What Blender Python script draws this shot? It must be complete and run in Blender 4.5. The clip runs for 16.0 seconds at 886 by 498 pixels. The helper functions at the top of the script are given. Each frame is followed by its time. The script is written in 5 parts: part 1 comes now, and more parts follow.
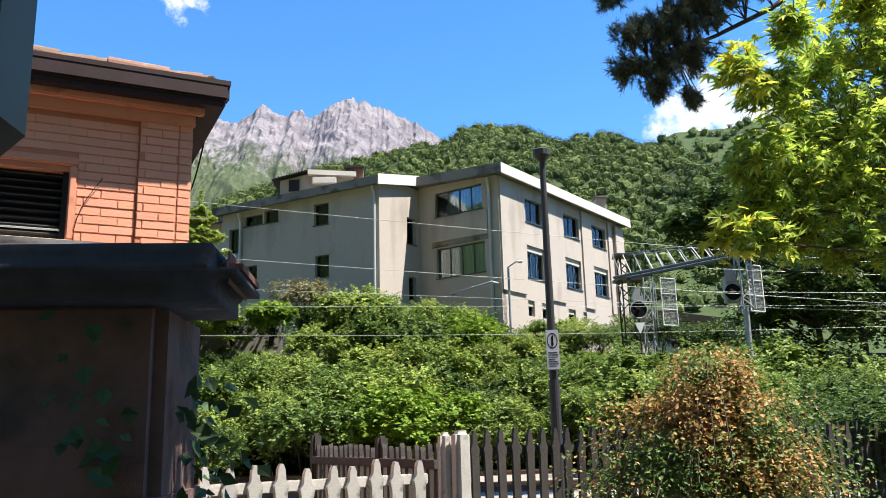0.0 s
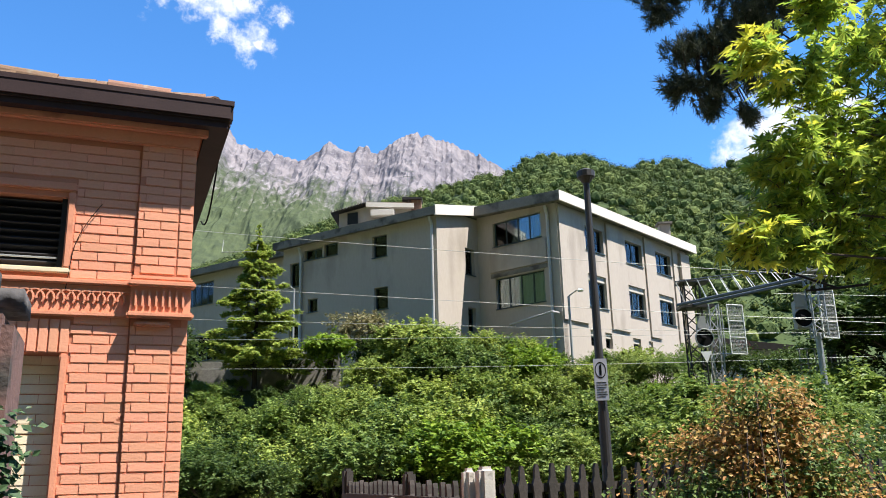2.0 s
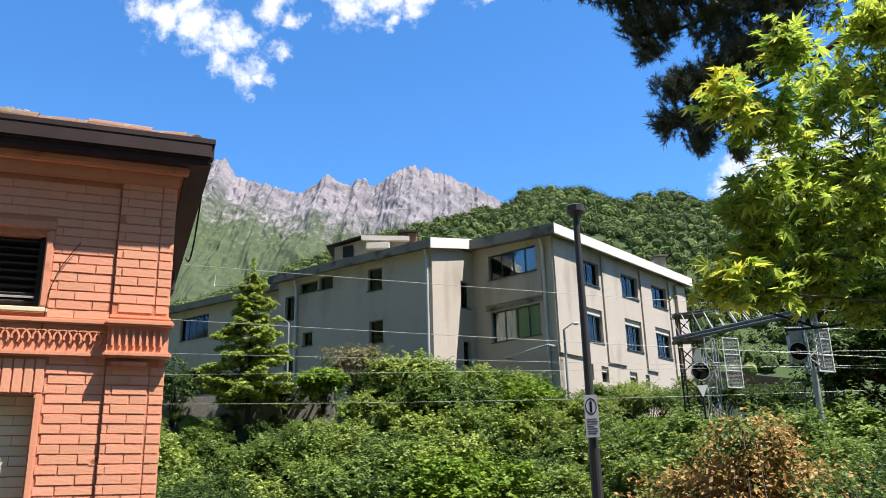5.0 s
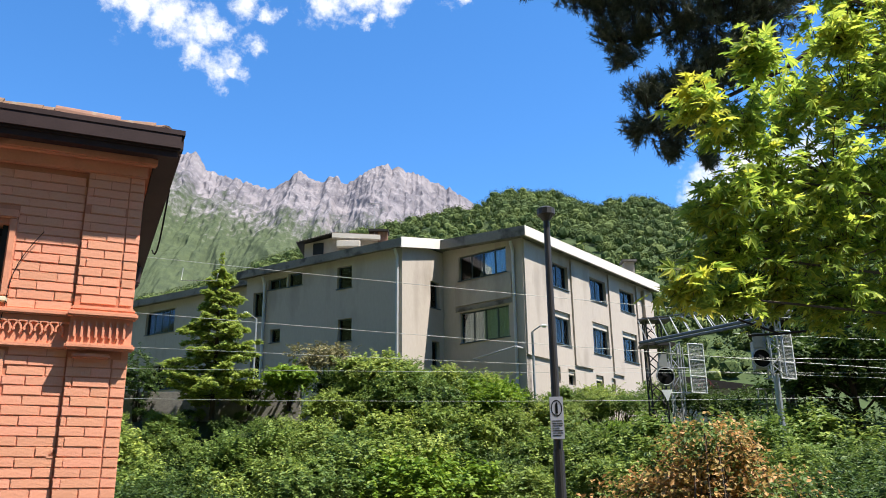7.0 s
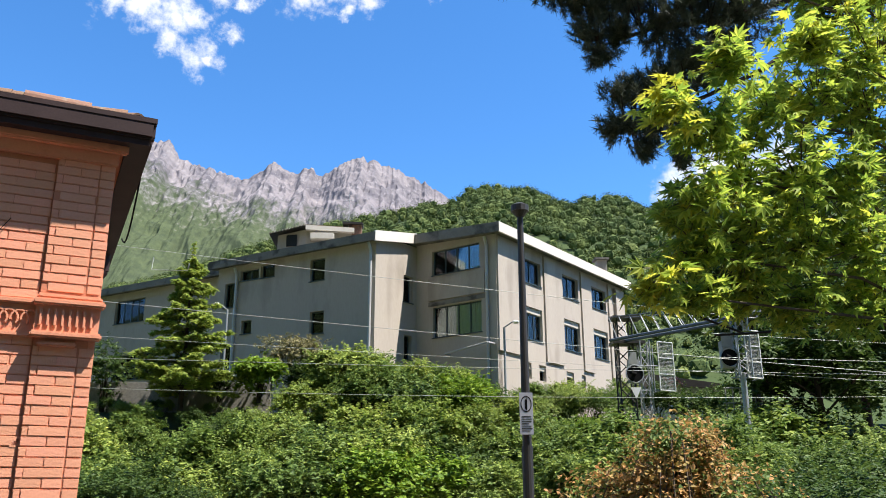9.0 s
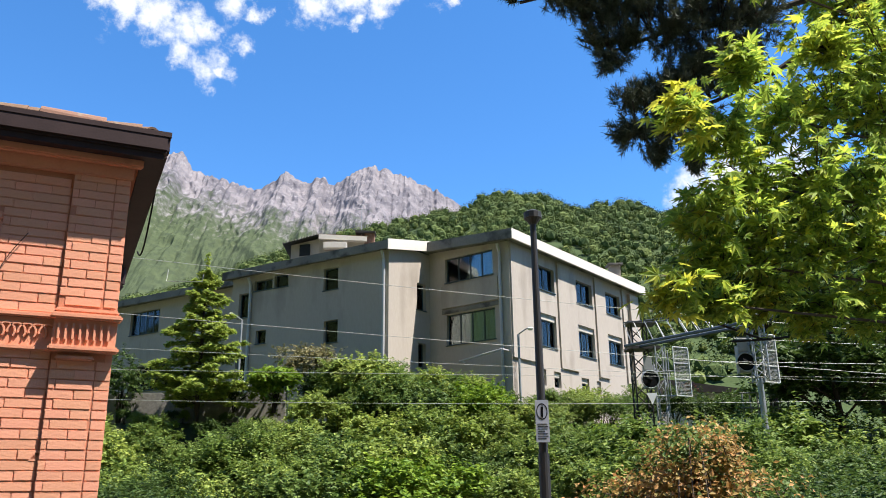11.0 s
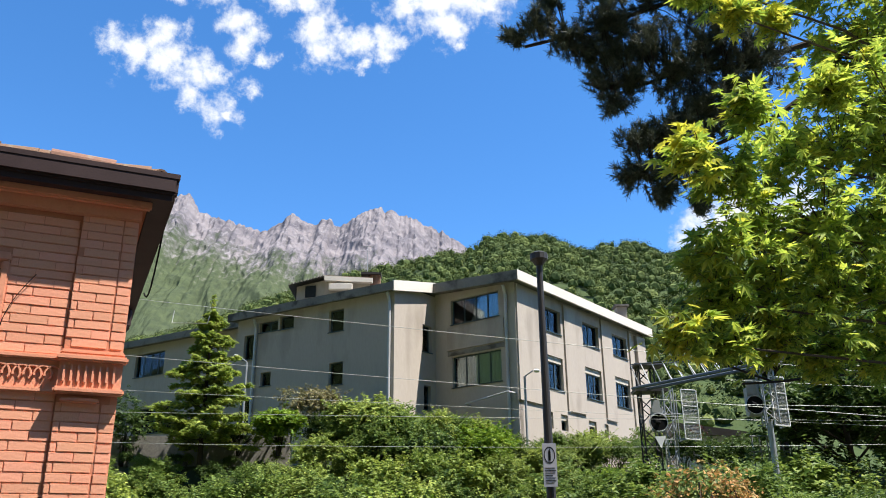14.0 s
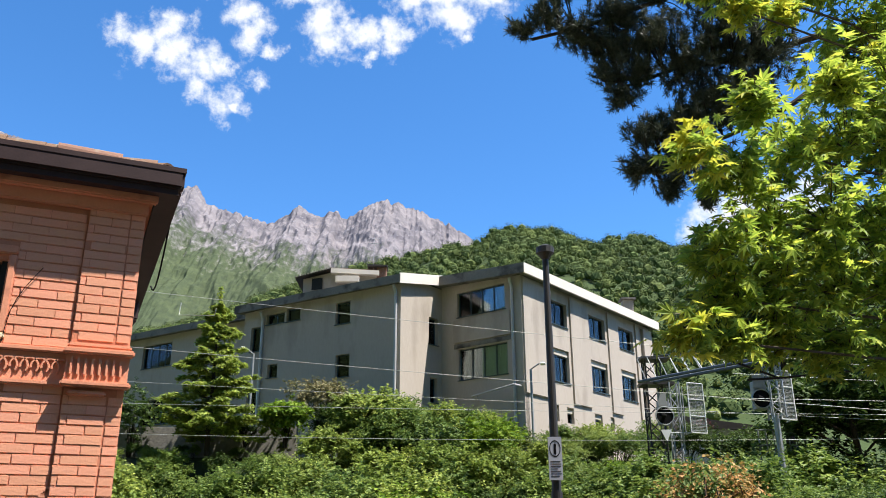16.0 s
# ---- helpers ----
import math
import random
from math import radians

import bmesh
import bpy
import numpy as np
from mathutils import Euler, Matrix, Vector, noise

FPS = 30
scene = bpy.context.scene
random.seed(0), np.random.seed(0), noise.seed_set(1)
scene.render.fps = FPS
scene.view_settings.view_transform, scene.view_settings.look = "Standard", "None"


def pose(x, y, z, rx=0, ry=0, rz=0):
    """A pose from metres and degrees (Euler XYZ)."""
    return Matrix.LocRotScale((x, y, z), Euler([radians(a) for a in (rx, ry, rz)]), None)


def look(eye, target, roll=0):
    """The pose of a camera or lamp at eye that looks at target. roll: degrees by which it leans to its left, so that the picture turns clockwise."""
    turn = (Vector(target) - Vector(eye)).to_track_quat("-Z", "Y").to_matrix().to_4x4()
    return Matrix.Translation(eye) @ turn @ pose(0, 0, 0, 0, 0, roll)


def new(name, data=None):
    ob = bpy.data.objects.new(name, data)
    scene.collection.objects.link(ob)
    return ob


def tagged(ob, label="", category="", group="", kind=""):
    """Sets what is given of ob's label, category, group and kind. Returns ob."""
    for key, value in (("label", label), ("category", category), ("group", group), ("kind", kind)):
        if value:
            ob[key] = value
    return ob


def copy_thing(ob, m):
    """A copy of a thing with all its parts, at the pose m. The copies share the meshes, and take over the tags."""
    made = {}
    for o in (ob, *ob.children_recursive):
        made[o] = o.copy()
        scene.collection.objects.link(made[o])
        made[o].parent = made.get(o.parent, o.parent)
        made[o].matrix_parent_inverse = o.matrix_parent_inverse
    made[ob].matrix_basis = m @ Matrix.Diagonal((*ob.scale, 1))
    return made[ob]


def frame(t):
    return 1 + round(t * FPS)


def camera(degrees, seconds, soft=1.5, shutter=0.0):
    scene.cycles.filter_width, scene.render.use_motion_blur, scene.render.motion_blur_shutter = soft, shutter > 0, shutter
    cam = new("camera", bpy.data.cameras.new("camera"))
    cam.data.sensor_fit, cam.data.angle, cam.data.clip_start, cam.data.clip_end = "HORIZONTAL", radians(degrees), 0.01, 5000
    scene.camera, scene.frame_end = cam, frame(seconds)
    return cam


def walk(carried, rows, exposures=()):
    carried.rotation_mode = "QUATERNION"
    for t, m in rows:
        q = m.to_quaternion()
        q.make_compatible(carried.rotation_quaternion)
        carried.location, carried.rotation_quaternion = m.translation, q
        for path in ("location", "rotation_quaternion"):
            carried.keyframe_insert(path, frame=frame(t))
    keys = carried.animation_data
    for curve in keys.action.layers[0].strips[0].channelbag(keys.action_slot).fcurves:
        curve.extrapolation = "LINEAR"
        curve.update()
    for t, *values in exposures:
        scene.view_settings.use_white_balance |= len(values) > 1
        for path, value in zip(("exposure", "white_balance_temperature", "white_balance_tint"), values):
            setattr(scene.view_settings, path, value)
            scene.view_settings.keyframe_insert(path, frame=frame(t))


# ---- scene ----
cam = camera(56.5, 16.0, soft=0.95)
PATH = [
    (0, (-0.609, -0.371, 1.414), (-0.517, 1.579, 1.849), -1.5),
    (0.5, (-0.394, -0.243, 1.439), (-0.432, 1.691, 1.946), 0.6),
    (1, (-0.304, -0.175, 1.464), (-0.351, 1.746, 2.019), 0.4),
    (1.5, (-0.226, -0.136, 1.434), (-0.235, 1.787, 1.985), -0.2),
    (2, (-0.188, 0.06, 1.424), (-0.254, 1.992, 1.938), -1.5),
    (2.5, (-0.142, 0.144, 1.452), (-0.236, 2.076, 1.963), -2.4),
    (3, (-0.084, 0.134, 1.474), (-0.209, 2.057, 2.008), -1.8),
    (3.5, (-0.051, 0.119, 1.493), (-0.127, 2.028, 2.084), -1.8),
    (4, (-0.056, 0.09, 1.483), (-0.117, 2.001, 2.07), -1.7),
    (6.5, (-0.054, 0.079, 1.468), (-0.08, 1.989, 2.06), -0.9),
    (7, (-0.046, 0.089, 1.463), (-0.033, 2.001, 2.051), -0.8),
    (7.5, (-0.045, 0.083, 1.459), (-0.022, 1.996, 2.042), -0.6),
    (8, (-0.038, 0.086, 1.46), (0.01, 2.003, 2.031), -0.2),
    (8.5, (-0.033, 0.083, 1.461), (0.044, 1.998, 2.034), -0.2),
    (11, (-0.044, 0.076, 1.475), (0.001, 1.986, 2.067), -0.7),
    (11.5, (-0.055, 0.087, 1.548), (-0.02, 1.92, 2.347), -1.2),
    (12, (-0.064, 0.116, 1.553), (-0.047, 1.931, 2.392), -1.1),
    (12.5, (-0.049, 0.108, 1.506), (-0.038, 1.958, 2.267), -1.2),
    (13, (-0.046, 0.091, 1.483), (-0.016, 1.966, 2.179), -1.0),
    (13.5, (-0.049, 0.077, 1.479), (-0.02, 1.953, 2.172), -0.9),
    (14, (-0.054, 0.082, 1.476), (-0.022, 1.959, 2.163), -0.6),
    (14.5, (-0.066, 0.107, 1.485), (-0.033, 1.99, 2.157), 0.1),
    (15, (-0.066, 0.098, 1.486), (-0.046, 1.985, 2.148), 0.1),
    (15.5, (-0.064, 0.102, 1.488), (-0.037, 1.989, 2.15), -0.1),
    (16, (-0.046, 0.076, 1.491), (-0.03, 1.96, 2.161), -0.3),
]
walk(cam, [(t, look(e, g, r)) for t, e, g, r in PATH], exposures=[(0, 1.5), (1.5, 1.33), (2.5, 1.42), (3.0, 1.45), (4.0, 1.3), (11.0, 1.25), (12.0, 0.95), (13.0, 1.18), (16.0, 1.2)])

# ---- world, sun ----
SUN_AZ, SUN_EL = -19.0, 64.0   # direction to the sun, degrees from +x towards +y
sun_dir = Vector((math.cos(radians(SUN_AZ)) * math.cos(radians(SUN_EL)), math.sin(radians(SUN_AZ)) * math.cos(radians(SUN_EL)), math.sin(radians(SUN_EL))))
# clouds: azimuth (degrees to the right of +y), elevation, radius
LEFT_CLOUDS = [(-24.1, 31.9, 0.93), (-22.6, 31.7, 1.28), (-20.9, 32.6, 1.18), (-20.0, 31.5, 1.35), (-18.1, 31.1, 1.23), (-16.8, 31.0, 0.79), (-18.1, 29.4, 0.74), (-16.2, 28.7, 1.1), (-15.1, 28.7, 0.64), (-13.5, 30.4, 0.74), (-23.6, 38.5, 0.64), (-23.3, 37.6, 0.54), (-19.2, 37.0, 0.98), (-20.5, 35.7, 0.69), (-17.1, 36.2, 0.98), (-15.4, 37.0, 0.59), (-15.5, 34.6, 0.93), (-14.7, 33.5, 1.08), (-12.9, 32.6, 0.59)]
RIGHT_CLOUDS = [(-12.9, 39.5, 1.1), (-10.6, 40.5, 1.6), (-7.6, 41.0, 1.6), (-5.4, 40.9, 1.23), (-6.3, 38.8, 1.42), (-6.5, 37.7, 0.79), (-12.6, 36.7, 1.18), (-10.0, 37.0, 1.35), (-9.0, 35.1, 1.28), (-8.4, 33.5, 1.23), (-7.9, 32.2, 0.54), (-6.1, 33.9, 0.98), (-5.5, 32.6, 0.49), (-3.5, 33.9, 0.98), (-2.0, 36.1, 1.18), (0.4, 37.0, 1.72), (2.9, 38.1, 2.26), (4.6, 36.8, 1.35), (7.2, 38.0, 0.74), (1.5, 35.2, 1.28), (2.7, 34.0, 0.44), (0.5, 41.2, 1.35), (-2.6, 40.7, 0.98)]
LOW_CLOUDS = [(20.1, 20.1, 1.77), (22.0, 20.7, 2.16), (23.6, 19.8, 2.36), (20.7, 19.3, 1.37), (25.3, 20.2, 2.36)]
world = bpy.data.worlds.new("sky")
scene.world = world
world.use_nodes = True
wt = world.node_tree
wt.nodes.clear()


def wnode(kind, **vals):
    n = wt.nodes.new(kind)
    for k, v in vals.items():
        n.inputs[int(k[1:])].default_value = v
    return n


def wlink(a, ai, b, bi):
    wt.links.new(a.outputs[ai], b.inputs[bi])


sky = wt.nodes.new("ShaderNodeTexSky")
sky.sky_type, sky.sun_disc = "NISHITA", False
sky.sun_elevation, sky.sun_rotation = radians(SUN_EL), radians(90 - SUN_AZ)
sky.altitude, sky.air_density, sky.dust_density, sky.ozone_density = 1500, 1.0, 0.0, 5.0
wout = wt.nodes.new("ShaderNodeOutputWorld")
bg_sky, bg_cloud = wnode("ShaderNodeBackground", i1=0.118), wnode("ShaderNodeBackground", i0=(0.93, 0.96, 1.0, 1), i1=0.5)
hsv = wt.nodes.new("ShaderNodeHueSaturation")
hsv.inputs["Saturation"].default_value = 1.2
wlink(sky, 0, hsv, 4), wlink(hsv, 0, bg_sky, 0)
wmix = wt.nodes.new("ShaderNodeMixShader")
wlink(bg_sky, 0, wmix, 1), wlink(bg_cloud, 0, wmix, 2), wlink(wmix, 0, wout, 0)
tc = wt.nodes.new("ShaderNodeTexCoord")
warp = wnode("ShaderNodeTexNoise", i2=15.0, i3=8.0, i4=0.66)
wlink(tc, 0, warp, 0)
sub = wnode("ShaderNodeVectorMath")
sub.operation = "SUBTRACT"
sub.inputs[1].default_value = (0.5, 0.5, 0.5)
wlink(warp, 1, sub, 0)
scl = wnode("ShaderNodeVectorMath")
scl.operation = "SCALE"
scl.inputs[3].default_value = 0.055
wlink(sub, 0, scl, 0)
add = wnode("ShaderNodeVectorMath")
add.operation = "ADD"
wlink(tc, 0, add, 0), wlink(scl, 0, add, 1)
last = None
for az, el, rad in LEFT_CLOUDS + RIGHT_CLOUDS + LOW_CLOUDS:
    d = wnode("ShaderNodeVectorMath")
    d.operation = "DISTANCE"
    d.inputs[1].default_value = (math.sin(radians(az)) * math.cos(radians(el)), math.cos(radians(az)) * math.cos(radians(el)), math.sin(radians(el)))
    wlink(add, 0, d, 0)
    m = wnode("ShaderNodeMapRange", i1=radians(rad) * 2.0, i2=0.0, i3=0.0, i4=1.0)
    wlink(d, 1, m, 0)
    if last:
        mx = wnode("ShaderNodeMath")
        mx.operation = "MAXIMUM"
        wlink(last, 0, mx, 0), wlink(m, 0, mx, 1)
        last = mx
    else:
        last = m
fine = wnode("ShaderNodeTexNoise", i2=42.0, i3=8.0, i4=0.62)
wlink(tc, 0, fine, 0)
fm = wnode("ShaderNodeMapRange", i1=0.3, i2=0.7, i3=-0.5, i4=0.5)
wlink(fine, 0, fm, 0)
fs = wnode("ShaderNodeMath", i1=0.75)
fs.operation = "MULTIPLY_ADD"
wlink(fm, 0, fs, 0)
wlink(last, 0, fs, 2)
cm = wnode("ShaderNodeMapRange", i1=0.22, i2=0.95, i3=0.0, i4=1.0)
cm.interpolation_type = "SMOOTHSTEP"
wlink(fs, 0, cm, 0)
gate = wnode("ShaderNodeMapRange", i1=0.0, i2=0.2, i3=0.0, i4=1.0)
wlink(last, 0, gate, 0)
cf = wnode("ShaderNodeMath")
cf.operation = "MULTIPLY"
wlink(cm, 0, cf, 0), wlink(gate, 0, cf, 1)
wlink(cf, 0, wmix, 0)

sun = new("sun", bpy.data.lights.new("sun", "SUN"))
sun.data.energy, sun.data.angle, sun.data.color = 5.0, radians(0.53), (1.0, 0.95, 0.87)
sun.matrix_world = look(sun_dir * 100, (0, 0, 0))

# ---- materials ----
rng = random.Random(4)


def material(name, base, second=None, rough=0.8, scale=3.0, bump=0.2, fine_scale=40.0, metal=0.0, mix=0.5, spots=None, spot_scale=1.2, spot_amount=0.55, per_object=0.0, per_island=0.0, translucent=0.0, stretch=(1, 1, 1), spec=0.3):
    """Two-scale noise colour with bump; optional stains, variation by object or island, and light through leaves."""
    m = bpy.data.materials.new(name)
    m.use_nodes = True
    nt = m.node_tree
    N, L = nt.nodes, nt.links
    p = N["Principled BSDF"]
    p.inputs["Roughness"].default_value, p.inputs["Metallic"].default_value = rough, metal
    p.inputs["Specular IOR Level"].default_value = spec
    second = second or tuple(c * 0.7 for c in base)
    co = N.new("ShaderNodeTexCoord")
    mp = N.new("ShaderNodeMapping")
    mp.inputs["Scale"].default_value = stretch
    L.new(co.outputs["Object"], mp.inputs[0])
    big, small = N.new("ShaderNodeTexNoise"), N.new("ShaderNodeTexNoise")
    for n, s, dt in ((big, scale, 4.0), (small, fine_scale, 6.0)):
        n.inputs["Scale"].default_value, n.inputs["Detail"].default_value = s, dt
        L.new(mp.outputs[0], n.inputs["Vector"])
    av = N.new("ShaderNodeMix")
    av.inputs[0].default_value = 0.45
    L.new(big.outputs[0], av.inputs[2]), L.new(small.outputs[0], av.inputs[3])
    ramp = N.new("ShaderNodeMapRange")
    ramp.inputs[1].default_value, ramp.inputs[2].default_value = 0.5 - 0.22 / (mix + 0.5), 0.5 + 0.22 / (mix + 0.5)
    L.new(av.outputs[0], ramp.inputs[0])
    col = N.new("ShaderNodeMix")
    col.data_type = "RGBA"
    col.inputs[6].default_value, col.inputs[7].default_value = (*base, 1), (*second, 1)
    L.new(ramp.outputs[0], col.inputs[0])
    out = col.outputs[2]
    if spots:
        sp = N.new("ShaderNodeTexNoise")
        sp.inputs["Scale"].default_value, sp.inputs["Detail"].default_value = spot_scale, 7.0
        L.new(mp.outputs[0], sp.inputs["Vector"])
        r = N.new("ShaderNodeMapRange")
        r.inputs[1].default_value, r.inputs[2].default_value, r.inputs[4].default_value = spot_amount, spot_amount + 0.12, 0.85
        L.new(sp.outputs[0], r.inputs[0])
        c2 = N.new("ShaderNodeMix")
        c2.data_type = "RGBA"
        c2.inputs[7].default_value = (*spots, 1)
        L.new(r.outputs[0], c2.inputs[0]), L.new(out, c2.inputs[6])
        out = c2.outputs[2]
    for amount, kind, sock in ((per_object, "ShaderNodeObjectInfo", "Random"), (per_island, "ShaderNodeNewGeometry", "Random Per Island")):
        if amount:
            info = N.new(kind)
            h = N.new("ShaderNodeHueSaturation")
            r1, r2 = N.new("ShaderNodeMapRange"), N.new("ShaderNodeMapRange")
            r1.inputs[3].default_value, r1.inputs[4].default_value = 1 - amount, 1 + amount
            r2.inputs[3].default_value, r2.inputs[4].default_value = 0.5 + 0.06 * amount, 0.5 - 0.06 * amount
            L.new(info.outputs[sock], r1.inputs[0]), L.new(info.outputs[sock], r2.inputs[0])
            L.new(r1.outputs[0], h.inputs["Value"]), L.new(r2.outputs[0], h.inputs["Hue"]), L.new(out, h.inputs["Color"])
            out = h.outputs[0]
    L.new(out, p.inputs["Base Color"])
    if bump:
        b = N.new("ShaderNodeBump")
        b.inputs["Strength"].default_value, b.inputs["Distance"].default_value = bump, 0.3 / fine_scale
        L.new(small.outputs[0], b.inputs["Height"]), L.new(b.outputs[0], p.inputs["Normal"])
    if translucent:
        t = N.new("ShaderNodeBsdfTranslucent")
        L.new(out, t.inputs[0])
        ms = N.new("ShaderNodeMixShader")
        ms.inputs[0].default_value = translucent
        L.new(p.outputs[0], ms.inputs[1]), L.new(t.outputs[0], ms.inputs[2])
        L.new(ms.outputs[0], N["Material Output"].inputs[0])
    return m


def glass(name, tint=(0.8, 0.88, 0.9), ior=1.6):
    m = bpy.data.materials.new(name)
    m.use_nodes = True
    N, L = m.node_tree.nodes, m.node_tree.links
    N.remove(N["Principled BSDF"])
    tr, gl, fr, mx = N.new("ShaderNodeBsdfTransparent"), N.new("ShaderNodeBsdfGlossy"), N.new("ShaderNodeFresnel"), N.new("ShaderNodeMixShader")
    tr.inputs[0].default_value, gl.inputs["Roughness"].default_value, fr.inputs[0].default_value = (*tint, 1), 0.02, ior
    L.new(fr.outputs[0], mx.inputs[0]), L.new(tr.outputs[0], mx.inputs[1]), L.new(gl.outputs[0], mx.inputs[2])
    L.new(mx.outputs[0], N["Material Output"].inputs[0])
    return m


M_brick = material("painted_brick", (0.76, 0.35, 0.22), (0.67, 0.29, 0.175), 0.75, 6.0, 0.55, 70.0, per_object=0.06, spots=(0.36, 0.12, 0.07), spot_scale=5.0, spot_amount=0.68)
M_render_red = material("painted_red_render", (0.70, 0.30, 0.18), (0.60, 0.24, 0.14), 0.75, 4.0, 0.4, 60.0, spots=(0.34, 0.11, 0.065), spot_scale=3.0, spot_amount=0.64)
M_cream = material("cream_brick", (0.82, 0.70, 0.50), (0.72, 0.60, 0.42), 0.8, 5.0, 0.3, 80.0, per_object=0.08)
M_mortar = material("painted_mortar", (0.56, 0.225, 0.13), (0.46, 0.17, 0.095), 0.9, 8.0, 0.3, 90.0)
M_gutter = material("dark_gutter", (0.030, 0.018, 0.019), (0.05, 0.030, 0.030), 0.65, 5.0, 0.15, 60.0, spec=0.15)
M_tile = material("clay_tile", (0.24, 0.135, 0.085), (0.14, 0.085, 0.06), 0.9, 9.0, 0.4, 60.0, per_object=0.25, spots=(0.22, 0.19, 0.14), spot_scale=7.0, spot_amount=0.55)
M_black = material("dark_louvre", (0.012, 0.012, 0.016), (0.02, 0.02, 0.025), 0.4, 4.0, 0.05)
M_concrete = material("weathered_concrete", (0.50, 0.46, 0.40), (0.34, 0.31, 0.27), 0.9, 5.0, 0.5, 60.0, spots=(0.16, 0.15, 0.13), spot_scale=9.0, spot_amount=0.58, per_object=0.12)
M_darkwood = material("blackened_concrete", (0.035, 0.03, 0.027), (0.07, 0.06, 0.05), 0.9, 8.0, 0.4, 60.0, per_object=0.3)
M_wall = material("grey_render", (0.46, 0.405, 0.35), (0.375, 0.325, 0.28), 0.92, 0.45, 0.25, 9.0, mix=0.3, spots=(0.30, 0.26, 0.22), spot_scale=0.55, spot_amount=0.56, stretch=(1, 1, 0.35))
# real stains, on a base also darkened for eaves on the shaded sides
M_fascia = material("stained_shade_dark_fascia", (0.25, 0.23, 0.205), (0.15, 0.14, 0.125), 0.9, 0.8, 0.3, 12.0, spots=(0.06, 0.055, 0.05), spot_scale=1.1, spot_amount=0.50)
# the same concrete lightened for eaves that face the sun
M_fascia_sunlit = material("sunlit_pale_fascia", (0.72, 0.67, 0.60), (0.60, 0.55, 0.49), 0.9, 0.8, 0.2, 12.0)
M_frame = material("teal_window_frame", (0.055, 0.085, 0.10), (0.04, 0.06, 0.075), 0.45, 2.0, 0.05)
# near-black colour stands in for the lack of light indoors
M_inside = material("shade_dark_interior", (0.045, 0.055, 0.06), (0.03, 0.035, 0.04), 0.9, 1.0, 0.0)
M_curtain = material("pale_curtain", (0.52, 0.55, 0.55), (0.38, 0.41, 0.42), 0.9, 1.5, 0.1, stretch=(6, 6, 0.3))
M_shutter = material("cream_shutter_box", (0.55, 0.50, 0.43), (0.45, 0.41, 0.35), 0.8, 2.0, 0.1)
M_glass = glass("window_glass")
M_pipe = material("pale_drainpipe", (0.52, 0.52, 0.51), (0.40, 0.40, 0.40), 0.5, 1.0, 0.05, metal=0.2)
M_steel = material("galvanised_steel", (0.38, 0.40, 0.41), (0.26, 0.27, 0.28), 0.5, 3.0, 0.1, metal=0.5)
M_darksteel = material("dark_painted_steel", (0.035, 0.032, 0.032), (0.055, 0.05, 0.048), 0.5, 3.0, 0.1, 50.0, metal=0.3)
M_white = material("white_enamel", (0.78, 0.78, 0.78), (0.66, 0.66, 0.66), 0.5, 2.0, 0.03)
M_mesh = material("grey_mesh_panel", (0.30, 0.31, 0.30), (0.22, 0.23, 0.23), 0.7, 6.0, 0.2)
M_signblack = material("sign_black", (0.008, 0.008, 0.009), (0.012, 0.012, 0.012), 0.9, 4.0, 0.0, spec=0.05)
M_wire = material("oxidised_wire", (0.42, 0.43, 0.40), (0.32, 0.33, 0.31), 0.5, 2.0, 0.0, metal=0.3)
M_soil = material("undergrowth_soil", (0.05, 0.065, 0.02), (0.03, 0.035, 0.015), 0.95, 1.5, 0.5, 12.0)
# darkened in place of tree shade, so less light bounces onto the house
M_asphalt = material("shade_dark_asphalt", (0.042, 0.041, 0.04), (0.028, 0.028, 0.027), 0.9, 2.0, 0.6, 60.0)
M_gravel = material("track_gravel", (0.30, 0.26, 0.21), (0.18, 0.155, 0.13), 0.95, 2.0, 0.8, 30.0)
M_stone = material("grey_stone_wall", (0.30, 0.28, 0.25), (0.18, 0.17, 0.15), 0.9, 4.0, 0.6, 16.0)
M_rust = material("rusty_rail", (0.12, 0.07, 0.05), (0.2, 0.15, 0.12), 0.6, 8.0, 0.2, metal=0.4)
# pier brick and cap stone are darkened to carry the shade on them
M_pillar = material("shade_dark_brick", (0.20, 0.108, 0.09), (0.10, 0.066, 0.06), 0.9, 5.0, 0.7, 30.0, spots=(0.045, 0.045, 0.04), spot_scale=5.0, spot_amount=0.55)
M_cap = material("mossy_shade_dark_cap", (0.085, 0.078, 0.078), (0.04, 0.038, 0.04), 0.85, 5.0, 0.8, 30.0, spots=(0.20, 0.185, 0.175), spot_scale=6.0, spot_amount=0.58)
M_capend = material("terracotta_chip", (0.24, 0.10, 0.07), (0.12, 0.07, 0.055), 0.9, 14.0, 0.6, 60.0)
M_bark = material("bark", (0.055, 0.04, 0.032), (0.03, 0.023, 0.02), 0.95, 8.0, 0.7, 40.0)
M_twig = material("thin_twig", (0.10, 0.07, 0.045), (0.06, 0.045, 0.03), 0.9, 8.0, 0.2)


def leafmat(name, a, b, tr=0.35, isl=0.35, obj=0.0):
    return material(name, a, b, 0.55, 1.2, 0.0, 9.0, per_island=isl, per_object=obj, translucent=tr, spec=0.25)


